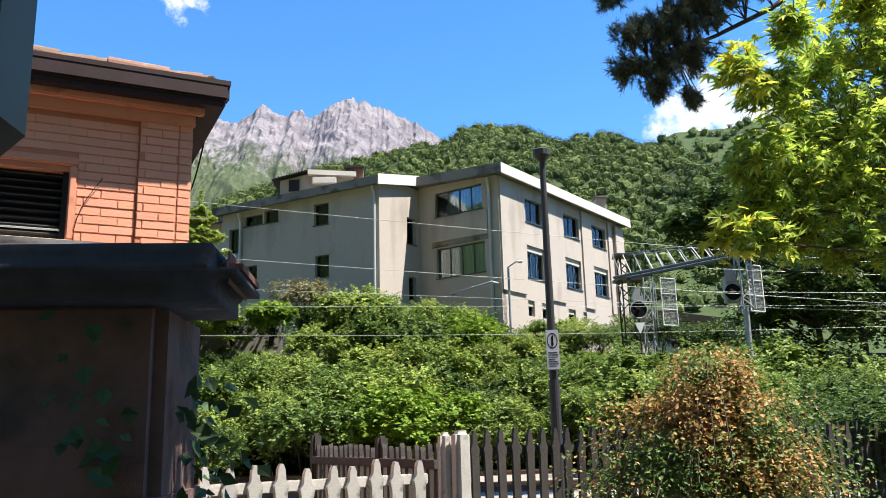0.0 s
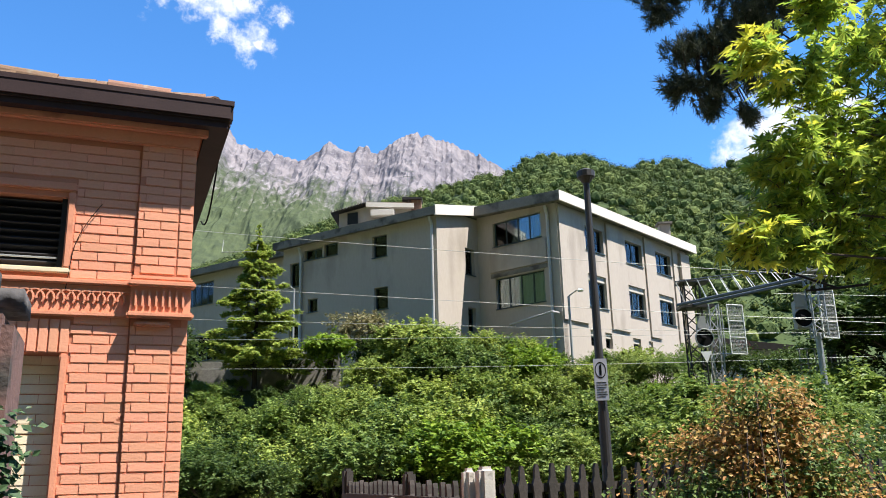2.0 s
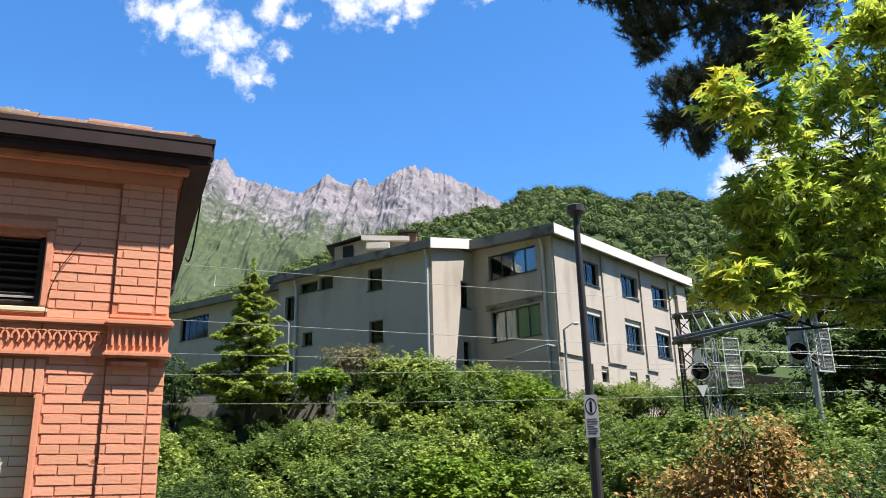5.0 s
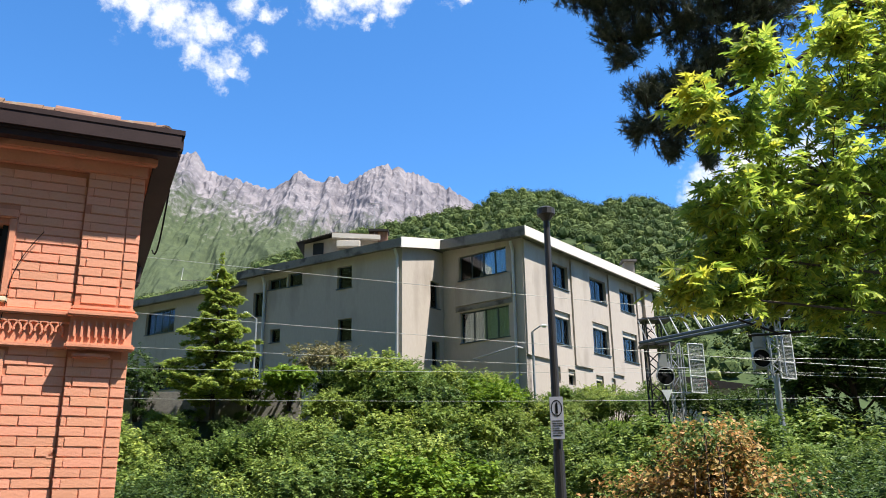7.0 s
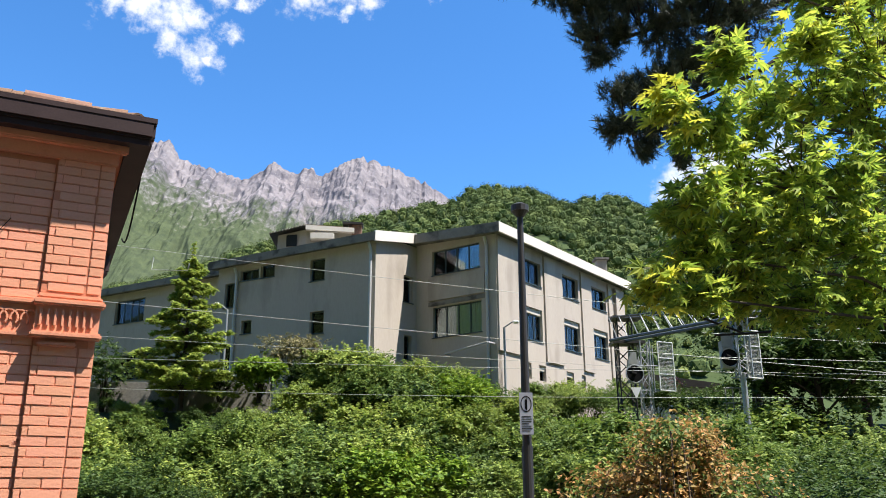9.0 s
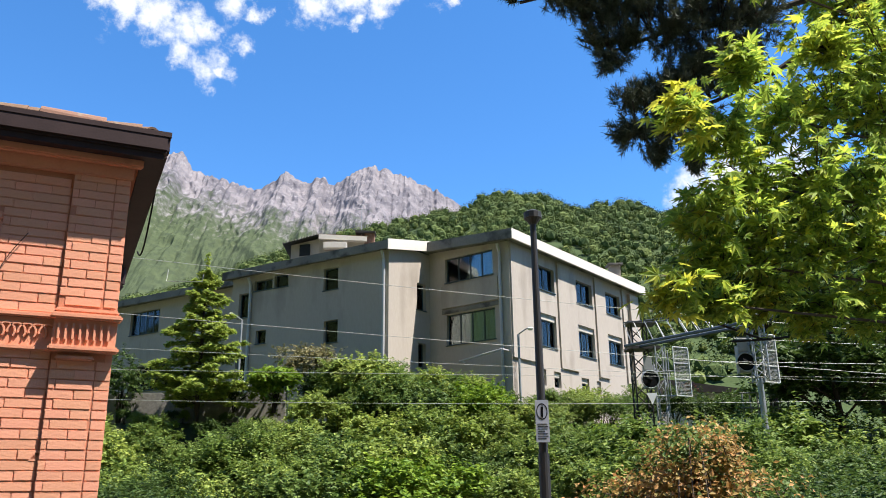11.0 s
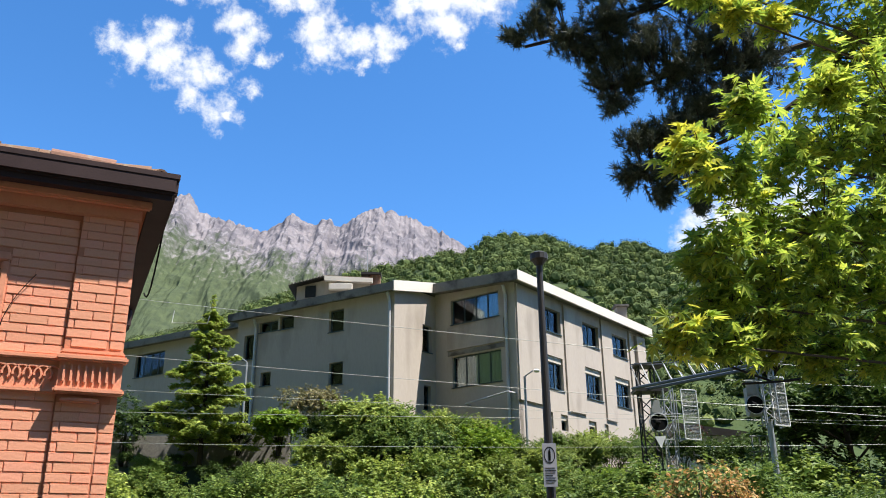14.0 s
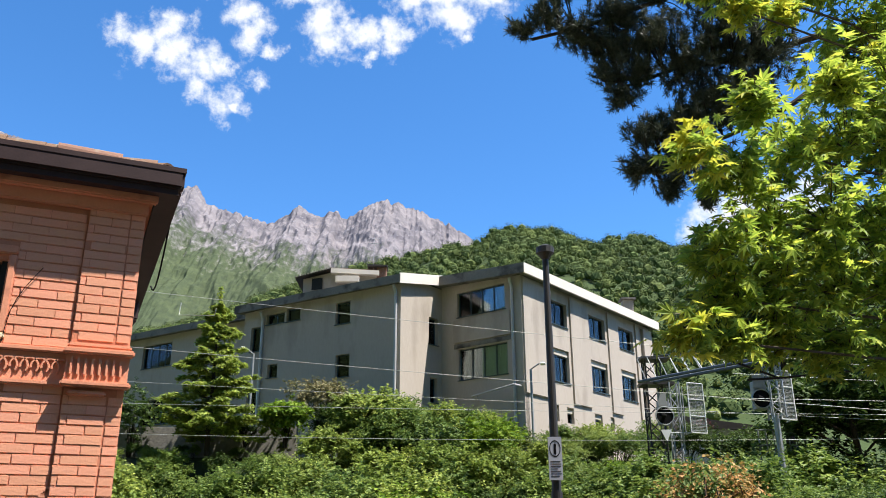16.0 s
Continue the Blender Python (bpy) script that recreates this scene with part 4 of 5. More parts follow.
# ---- garden pier with its cap ----
pier = thing("garden_pier", pose(-0.965, 0.86, 0, 0, 0, 2), "shade-darkened brick pier with rounded stone cap and ivy", "pier")
part("shaft", box_bm(-1.15, 0.0, 0.0, 0.26, 0, 1.625, bevel=0.02), M_pillar, pier)
part("plinth", box_bm(-1.19, 0.025, -0.03, 0.285, 0, 1.335, bevel=0.02), M_pillar, pier)
bm = box_bm(-1.26, 0.11, -0.09, 0.225, 1.612, 1.692)
bmesh.ops.bevel(bm, geom=bm.edges[:], offset=0.036, segments=5, affect="EDGES")
part("cap_stone", bm, M_cap, pier, smooth=True)
bm = box_bm(-1.2, 0.03, -0.06, 0.2, 1.67, 1.708)
for v_ in bm.verts:
    if v_.co.z > 1.69:
        v_.co.x = v_.co.x * 0.9 - 0.06
        v_.co.y = 0.07 + (v_.co.y - 0.07) * 0.55
bmesh.ops.bevel(bm, geom=bm.edges[:], offset=0.012, segments=3, affect="EDGES")
part("cap_slope", bm, M_cap, pier)
bm = box_bm(0.07, 0.1125, -0.03, 0.18, 1.64, 1.69)
bmesh.ops.bevel(bm, geom=bm.edges[:], offset=0.02, segments=3, affect="EDGES")
part("chipped_end", bm, M_capend, pier)
rs = np.random.RandomState(12)
P = np.column_stack([rs.uniform(-0.75, -0.03, 420), np.full(420, -0.04) + rs.normal(0, 0.012, 420), 1.15 + 0.44 * rs.rand(420)])
keep = np.array([noise.noise(Vector((p[0] * 5, 0, p[2] * 5))) > 0.02 for p in P])
v, f = leaf_quads(P[keep], np.tile([0.0, -1.0, 0.0], (keep.sum(), 1)), 0.024, rs, 0.5, 1.2)
part("ivy", pydata("ivy", v.tolist(), f.tolist(), L_ivy), None, pier, "sparse ivy on the brick face")
P = np.column_stack([rs.normal(0.03, 0.04, 260), rs.uniform(0.05, 0.28, 260), rs.uniform(0.75, 1.5, 260)])
v, f = leaf_quads(P, np.tile([1.0, -0.3, 0.0], (260, 1)), 0.022, rs, 0.8, 1.4)
part("creeper", pydata("creeper", v.tolist(), f.tolist(), L_ivy), None, pier)
# second pier behind it, overgrown with a leafy creeper
gp = thing("garden_pier", pose(-1.42, 2.2, 0, 0, 0, 24), "shade-darkened brick pier with rounded top and leafy creeper", "pier")
bm = box_bm(-0.55, 0.0, 0.0, 0.4, 0.0, 1.86)
bmesh.ops.bevel(bm, geom=[e for e in bm.edges if max(v.co.z for v in e.verts) < 1.9], offset=0.03, segments=2, affect="EDGES")
part("shaft", bm, M_pillar, gp)
bm = box_bm(-0.57, 0.012, -0.015, 0.415, 1.80, 2.03)
bmesh.ops.bevel(bm, geom=bm.edges[:], offset=0.09, segments=5, affect="EDGES")
part("cap_stone", bm, M_cap, gp, smooth=True)
P = []
for i in range(46):
    a = np.array([rs.uniform(-0.06, 0.02), rs.uniform(-0.04, 0.02), rs.uniform(0.9, 1.62)])
    d = np.array([rs.uniform(0.1, 1.0), rs.uniform(-0.7, 0.1), rs.uniform(-0.5, 0.6)]) * rs.uniform(0.05, 0.14)
    P.append(a + d * np.linspace(0.1, 1, 8)[:, None] + rs.normal(0, 0.008, (8, 3)))
P = np.concatenate(P)
v, f = leaf_quads(P, np.tile([0.4, -1.0, 0.2], (len(P), 1)), 0.019, rs, 0.7, 1.5)
part("creeper", pydata("creeper", v.tolist(), f.tolist(), L_ivy), None, gp, "dark small-leaved creeper")
# dark green hanging box beside the path
hb = thing("hanging_lamp_box", pose(-1.69, 1.8, 0, 0, 0, 0), "dark green metal lamp housing on a bracket", "lamp")
part("body", prism([(-0.3, -0.1), (0.005, -0.1), (0.005, 0.1), (-0.3, 0.1)], [1.98, 2.27, 2.27, 1.98], 3.0), material("dark_green_enamel", (0.005, 0.012, 0.012), (0.004, 0.009, 0.009), 0.4, 3.0, 0.05), hb)
part("bracket", rods([((-0.25, 0.0, 2.9), (-0.25, 0.0, 3.2)), ((-0.25, 0.0, 3.2), (-1.3, 0.2, 3.2)), ((-1.3, 0.2, 3.2), (-1.3, 0.2, 0.0))], 0.03), M_darksteel, hb)

# ---- fences ----
def picket_mesh(w, h, t, mat, name="picket"):
    """Pale with a rounded point over narrow shoulders."""
    out = [(-w / 2, 0), (w / 2, 0), (w / 2, h * 0.80), (w * 0.62, h * 0.86), (w * 0.36, h * 0.90), (w * 0.30, h * 0.965), (w * 0.13, h), (-w * 0.13, h), (-w * 0.30, h * 0.965), (-w * 0.36, h * 0.90), (-w * 0.62, h * 0.86), (-w / 2, h * 0.80)]
    bm = bmesh.new()
    fr = [bm.verts.new((x, -t / 2, z)) for x, z in out]
    bk = [bm.verts.new((x, t / 2, z)) for x, z in out]
    bm.faces.new(fr), bm.faces.new(bk[::-1])
    for i in range(len(out)):
        j = (i + 1) % len(out)
        bm.faces.new((fr[i], bk[i], bk[j], fr[j]))
    return mesh_of(name, bm, mat)


def fence(name, label, a, b, n, w, h, t, mat, rails, seed, posts=()):
    a, b = Vector((*a, 0)), Vector((*b, 0))
    d = b - a
    ang = math.degrees(math.atan2(d.y, d.x))
    f = thing(name, pose(a.x, a.y, 0, 0, 0, ang), label, "fence")
    me = picket_mesh(w, h, t, mat)
    r = random.Random(seed)
    for i in range(n):
        o = new("picket", me)
        o.parent = f
        o.matrix_local = Matrix.Translation((d.length * (i + 0.5) / n + r.uniform(-0.008, 0.008), 0, r.uniform(-0.035, 0.02))) @ Matrix.Rotation(r.uniform(-0.02, 0.02), 4, "Y")
    for z in rails:
        part("rail", box_bm(0, d.length, t / 2 + 0.002, t / 2 + 0.055, z - 0.045, z + 0.045, bevel=0.008), mat, f)
    for x, ph, pw in posts:
        part("post", box_bm(x - pw / 2, x + pw / 2, -pw / 2, pw / 2, 0, ph, bevel=pw * 0.22), mat, f)
    return f


fence("concrete_fence", "weathered pale concrete picket fence beside the house", (-2.28, 6.22), (-0.42, 7.22), 10, 0.10, 1.19, 0.055, M_concrete, (1.02, 0.35), 1)
fence("picket_fence", "dark weathered picket fence running back to the tracks", (-0.30, 7.75), (-1.78, 10.45), 22, 0.07, 1.30, 0.05, M_darkwood, (1.12, 0.4), 2, posts=((1.25, 1.4, 0.12), (3.08, 1.45, 0.12)))
fence("picket_fence", "blackened picket fence along the railway", (0.05, 8.9), (6.9, 11.3), 44, 0.085, 1.43, 0.05, M_darkwood, (1.2, 0.4), 3, posts=((2.05, 1.46, 0.13), (4.6, 1.46, 0.13)))
for x, y, w, h in ((-0.13, 7.38, 0.15, 1.43), (-0.27, 7.46, 0.12, 1.42)):
    bm = box_bm(-w / 2, w / 2, -w / 2, w / 2, 0, h)
    bmesh.ops.bevel(bm, geom=[e for e in bm.edges if max(v.co.z for v in e.verts) > 0.5], offset=0.035, segments=3, affect="EDGES")
    o = part("fence_post", bm, M_concrete)
    o.matrix_basis = pose(x, y, 0, 0, 0, 25)
    tagged(o, "pale weathered concrete post beside the picket fence", "post", "concrete gate posts")

# ---- lamp pole with notice ----
pole = thing("lamp_pole", pose(1.76, 13.0, 0), "dark painted steel lamp pole beside the track", "lamp post")
part("shaft", rods([((0, 0, 0), (0, 0, 2.2))], 0.085, 14), M_darksteel, pole)
bm = bmesh.new()
rod(bm, (0, 0, 2.2), (0, 0, 5.95), 0.072, 0.05, 14)
part("upper_shaft", bm, M_darksteel, pole)
bm = bmesh.new()
rod(bm, (0, 0, 5.9), (0, 0, 6.0), 0.06, 0.13, 12), rod(bm, (0, 0, 6.0), (0, 0, 6.1), 0.15, 0.15, 12), rod(bm, (0, 0, 6.1), (0, 0, 6.14), 0.15, 0.08, 12)
part("lamp_head", bm, M_darksteel, pole)
# white board coloured grey-blue: the maple's shade is in its base colour
sg = part("notice_board", box_bm(-0.115, 0.095, -0.095, -0.085, 2.36, 3.0, bevel=0.004), material("shaded_notice", (0.40, 0.40, 0.44), (0.33, 0.33, 0.37), 0.6, 5.0, 0.03), pole, "narrow white prohibition notice with black ring")
bm = bmesh.new()
for i in range(28):
    a0, a1 = 6.2832 * i / 28, 6.2832 * (i + 1) / 28
    q = [bm.verts.new((-0.01 + math.cos(a) * r * 0.085, -0.0975, 2.825 + math.sin(a) * r * 0.125)) for a, r in ((a0, 1.0), (a1, 1.0), (a1, 0.86), (a0, 0.86))]
    bm.faces.new(q)
part("ring", bm, M_signblack, sg)
part("figure_bar", box_bm(-0.028, 0.008, -0.0985, -0.0965, 2.745, 2.895), M_signblack, sg)
part("slash", prism([(-0.012, -0.0992), (0.0, -0.0992), (0.0, -0.0985), (-0.012, -0.0985)], 2.73, 2.92), M_signblack, sg).matrix_local = Matrix.Rotation(0.0, 4, "Y")
for i, wd in enumerate((0.15, 0.16, 0.15, 0.11, 0.15, 0.16, 0.13)):
    part("text_bar", box_bm(-0.085, -0.085 + wd, -0.098, -0.0962, 2.63 - 0.036 * i, 2.639 - 0.036 * i), M_signblack, sg)
for z in (2.45, 2.9):
    part("clamp", rods([((0, 0, z), (0, 0, z + 0.04))], 0.09, 12), M_steel, pole)


# ---- overhead wires ----
def wire(x0, z0, x1, z1, y, sag, r=0.0065, y1=None):
    pts = []
    for i in range(25):
        t = i / 24
        pts.append((x0 + (x1 - x0) * t, y + ((y if y1 is None else y1) - y) * t, z0 + (z1 - z0) * t - sag * 4 * t * (1 - t)))
    o = cable("overhead_wire", pts, r, M_wire)
    return tagged(o, "thin oxidised overhead line wire above the tracks", "wire", "overhead wires")


wire(-26, 10.25, 24, 4.6, 21.0, 0.45, 0.0068)
wire(-26, 8.1, 24, 3.6, 21.0, 0.22, 0.0068)
wire(-30, 8.0, 30, 4.7, 29.0, 0.1, 0.0068)
wire(-30, 6.7, 30, 5.5, 29.0, 0.25, 0.0068)
wire(-30, 5.9, 34, 5.2, 29.0, 0.75, 0.0068)
wire(9, 6.3, 30, 5.6, 25.0, 0.15)
wire(9, 5.55, 30, 5.2, 25.0, 0.05)
hg = cable("wire_stirrup", [(-6.75, 21.0, 7.45), (-6.78, 21.0, 7.12), (-5.85, 21.0, 7.1), (-5.82, 21.0, 7.3)], 0.014, M_wire)
tagged(hg, "bent wire stirrup hanging from the contact line", "wire hanger")


# ---- signal gantry ----
M_chord = material("grey_blue_steel", (0.10, 0.11, 0.125), (0.07, 0.075, 0.085), 0.5, 3.0, 0.1, metal=0.3)
def lattice(bm, a, b, w, bays, r):
    """Square lattice boom from a to b, with diagonal bracing on its faces."""
    a, b = Vector(a), Vector(b)
    d = (b - a).normalized()
    s = d.cross(Vector((0, 0, 1))) if abs(d.z) < 0.9 else Vector((1, 0, 0))
    s.normalize()
    t = s.cross(d).normalized()
    corners = [s * i * w / 2 + t * j * w / 2 for i, j in ((1, 1), (1, -1), (-1, -1), (-1, 1))]
    for c in corners:
        rod(bm, a + c, b + c, r * 1.5, seg=5)
    for k in range(bays):
        p, q = a + (b - a) * (k / bays), a + (b - a) * ((k + 1) / bays)
        for i in range(4):
            c0, c1 = corners[i], corners[(i + 1) % 4]
            rod(bm, p + (c0 if k % 2 else c1), q + (c1 if k % 2 else c0), r, seg=4)
    return bm


gantry = thing("signal_gantry", Matrix(), "galvanised steel lattice signal gantry over the tracks", "gantry")
part("lattice_mast", lattice(bmesh.new(), (9.0, 34.5, 1.5), (9.0, 34.5, 8.7), 0.62, 12, 0.024), M_darksteel, gantry)
part("lattice_mast", lattice(bmesh.new(), (9.75, 34.2, 1.5), (9.75, 34.2, 7.7), 0.4, 10, 0.022), M_steel, gantry)
part("platform", box_bm(8.5, 9.75, 34.0, 34.9, 8.68, 8.78), M_darksteel, gantry)
part("platform", box_bm(8.45, 9.8, 34.0, 34.9, 7.6, 7.72), M_darksteel, gantry)
bA, bB = Vector((8.6, 34.2, 7.72)), Vector((11.6, 27.4, 7.35))
bm = bmesh.new()
dd = (bB - bA)
side = Vector((dd.y, -dd.x, 0)).normalized() * 0.3
for s in (side, -side):
    rod(bm, bA + s, bB + s, 0.065, seg=6)
part("lower_chord", bm, M_chord, gantry)
up = Vector((0, 0, 0.95))
part("upper_chord", rods([(bA + up * 1.05 + side, bB + up * 0.42 + side), (bA + up * 1.05 - side, bB + up * 0.42 - side)], 0.022, 5), M_chord, gantry)
for k in range(11):
    t0, t1 = k / 11, (k + 0.75) / 11
    hgt = 1.05 - 0.63 * t0
    for s in (side, -side):
        p = bA + dd * t1 + s
        part("brace", rods([(bA + dd * t0 + s + up * hgt, p)], 0.019, 5), M_white if k % 2 else M_steel, gantry)
part("mast", rods([((11.15, 27.5, 0), (11.15, 27.5, 5.4))], 0.10, 12), M_steel, gantry)
part("lattice_mast", lattice(bmesh.new(), (11.2, 27.5, 5.3), (11.2, 27.5, 7.6), 0.42, 6, 0.022), M_steel, gantry)
part("platform", box_bm(10.85, 11.85, 27.1, 27.9, 7.42, 7.52), M_steel, gantry)
part("guard_rail", rods([((10.9, 27.1, 7.5), (10.9, 27.1, 8.0)), ((11.8, 27.1, 7.5), (11.8, 27.1, 8.0)), ((10.9, 27.1, 8.0), (11.8, 27.1, 8.0)), ((11.35, 27.1, 7.5), (11.8, 27.1, 8.0))], 0.02, 5), M_steel, gantry)


def signal_head(x, y, z, r, panel, pw, ph, pz):
    """Round black target with hooded lens, service cage of framed mesh panels beside it."""
    h = thing("rail_signal", pose(x, y, z, 0, 0, 0), "round black railway signal with grey mesh service cage", "signal", "railway signals")
    bm = bmesh.new()
    rod(bm, (0, 0, 0), (0, 0.06, 0), r, r, 24)
    part("target", bm, M_signblack, h)
    bm = bmesh.new()
    for i in range(28):
        a0, a1 = 6.2832 * i / 28, 6.2832 * (i + 1) / 28
        rod(bm, (math.cos(a0) * r, -0.01, math.sin(a0) * r), (math.cos(a1) * r, -0.01, math.sin(a1) * r), 0.025, seg=5)
    part("rim", bm, M_steel, h)
    part("lens_hood", rods([((0.02, 0.0, 0.0), (-0.26, -0.3, 0.02))], 0.07, 12), M_signblack, h)
    part("backbox", box_bm(-0.2, 0.2, 0.06, 0.4, -0.35, 0.6, bevel=0.02), M_steel, h)
    part("plate", box_bm(-0.22, 0.12, 0.02, 0.05, r + 0.05, r + 0.55), M_mesh, h)
    cage = part("cage", rods([((panel, 0.1, pz), (panel, 0.1, pz + ph)), ((panel + pw, 0.1, pz - 0.05), (panel + pw, 0.1, pz + ph - 0.05))] + [((panel, 0.1, pz + ph * k / 3), (panel + pw, 0.1, pz - 0.05 + ph * k / 3)) for k in range(4)], 0.024, 6), M_white, h, "pale framed mesh panel")
    for k in range(3):
        bm = bmesh.new()
        for i in range(11):
            x_ = panel + pw * (i + 0.5) / 11
            rod(bm, (x_, 0.1, pz + ph * k / 3), (x_, 0.1, pz + ph * (k + 1) / 3 - 0.03), 0.012, seg=4)
        for i in range(12):
            z_ = pz + ph * (k + (i + 0.5) / 12) / 3
            rod(bm, (panel, 0.1, z_), (panel + pw, 0.1, z_ - 0.03), 0.012, seg=4)
        part("mesh_panel", bm, M_mesh, cage)
    part("cage_frame", rods([((panel, 0.1, pz), (panel, 0.9, pz)), ((panel + pw, 0.1, pz), (panel + pw, 0.9, pz)), ((panel, 0.9, pz), (panel, 0.9, pz + ph)), ((0.1, 0.3, pz + ph * 0.5), (panel, 0.1, pz + ph * 0.5)), ((0.1, 0.3, pz), (panel + pw, 0.1, pz))], 0.025, 5), M_steel, h)
    return h


s1 = signal_head(9.15, 33.6, 6.25, 0.36, 1.05, 0.62, 2.0, -0.65)
bm = prism([(-0.22, -0.02), (0.22, -0.02), (0.22, 0.0), (-0.22, 0.0)], [-1.0, -1.0, -1.0, -1.0], -0.55)
for v_ in bm.verts:
    if v_.co.z < -0.8:
        v_.co.x *= 0.05
part("marker", bm, M_white, s1, "white triangular marker")
signal_head(10.72, 27.4, 5.92, 0.31, 0.62, 0.48, 1.62, -0.65)
tm = thing("track_marker", pose(5.6, 16.0, 0), "small white track marker on a thin post", "marker")
part("post", rods([((0, 0, 0), (0, 0, 2.0))], 0.02), M_steel, tm)
part("plate", box_bm(-0.1, 0.1, -0.03, -0.02, 1.85, 2.1, bevel=0.005), M_white, tm)


# ---- lamps, roof house, chimney, low wall, small house ----
def arm_lamp(x, y, z0, z1, dx, label):
    a = thing("street_lamp", pose(x, y, 0), label, "street lamp", "street lamps by the school")
    part("post", rods([((0, 0, z0), (0, 0, z1))], 0.06, 8), M_steel, a)
    part("arm", rods([((0, 0, z1), (dx, -0.2, z1 + 0.25))], 0.035, 6), M_steel, a)
    bm = box_bm(min(dx, dx * 1.9), max(dx, dx * 1.9), -0.32, -0.1, z1 + 0.16, z1 + 0.34)
    bmesh.ops.bevel(bm, geom=bm.edges[:], offset=0.07, segments=3, affect="EDGES")
    part("lamp_head", bm, M_white, a)


arm_lamp(4.62, 40.6, 5.0, 9.55, 0.4, "pale street lamp on a thin post before the school")
arm_lamp(-9.35, 41.4, 5.0, 10.55, -0.35, "white street lamp beside the shaded school wall")
part("roof_house", prism([(-8.0, 47.2), (-6.28, 46.7), (-3.3, 46.9), (-3.3, 51.5), (-8.0, 51.5)], 15.0, [16.35, 16.6, 16.5, 16.5, 16.35]), M_wall, school)
part("roof_house_roof", prism([(-8.45, 46.9), (-6.28, 46.35), (-6.28, 51.8), (-8.45, 51.8)], [16.32, 16.7, 16.7, 16.32], [16.38, 16.78, 16.78, 16.38]), M_darksteel, school)
part("roof_house_roof", prism([(-6.27, 46.35), (-3.45, 46.5), (-3.45, 51.8), (-6.27, 51.8)], [16.5, 16.4, 16.4, 16.5], [16.78, 16.66, 16.66, 16.78]), M_fascia_sunlit, school)
part("roof_house_tiles", prism([(-6.27, 46.4), (-3.45, 46.55), (-3.45, 51.8), (-6.27, 51.8)], [16.78, 16.66, 16.9, 17.0], [16.82, 16.70, 16.95, 17.05]), M_tile, school)
for i in range(12):
    part("corrugation", rods([((-8.40 + 0.185 * i, 46.8 - 0.047 * i, 16.4 + 0.033 * i), (-8.40 + 0.185 * i, 51, 16.4 + 0.033 * i))], 0.05, 6), M_fascia, school)
part("roof_window", prism([(-7.45, 46.93), (-6.8, 46.75), (-6.8, 46.78), (-7.45, 46.96)], 15.6, 16.3), M_black, school)
part("roof_vent", box_bm(-6.0, -4.6, 46.3, 46.7, 15.9, 16.3, bevel=0.04), M_fascia_sunlit, school)
part("chimney", box_bm(-3.6, -3.02, 46.8, 47.4, 15.5, 16.95), M_tile, school, "brick chimney with a flat cap")
part("chimney_cap", prism([(-4.15, 46.6), (-2.95, 46.6), (-2.95, 47.6), (-4.15, 47.6)], 16.95, [17.1, 17.05, 17.05, 17.1]), M_darksteel, school)
part("aerial", rods([((-3.8, 46.9, 16.6), (-3.8, 46.9, 18.9)), ((-4.2, 46.9, 18.8), (-3.4, 46.9, 18.8)), ((-4.1, 46.9, 18.5), (-3.5, 46.9, 18.5))], 0.015, 5), M_steel, school)
ch = C + U * 14.6 + W2 * 0.9
part("chimney", box_bm(ch.x - 0.35, ch.x + 0.35, ch.y - 0.35, ch.y + 0.35, 15.2, 17.0, bevel=0.02), M_wall, school)
part("chimney_cap", box_bm(ch.x - 0.5, ch.x + 0.5, ch.y - 0.5, ch.y + 0.5, 17.0, 17.15, bevel=0.02), M_fascia, school)
tagged(part("retaining_wall", box_bm(-22, -6.2, 36.9, 37.3, 4.0, 6.32, bevel=0.03), M_stone), "low grey stone wall along the top of the bank", "wall", kind="structure")
sh = thing("low_house", pose(15.6, 47.5, 0), "small white house with a dark roof beyond the gantry", "house")
part("wall", box_bm(-1.6, 2.2, 0, 3.0, 3, 7.6), M_white, sh)
part("roof", prism([(-1.9, -0.3), (2.6, -0.3), (2.6, 3.3), (-1.9, 3.3)], [7.55, 7.35, 7.35, 7.55], [8.2, 7.6, 7.6, 8.2]), M_darksteel, sh)
gr = thing("guard_railing", pose(12.6, 33.0, 0), "grey steel railing at the edge of the bank", "railing")
for i in range(9):
    part("post", rods([((0.3 * i, 0, 3.0), (0.3 * i, 0, 5.6))], 0.03, 6), M_steel, gr)
part("rail", rods([((-0.1, 0, 5.6), (2.6, 0, 5.6)), ((-0.1, 0, 5.0), (2.6, 0, 5.0))], 0.03, 6), M_steel, gr)

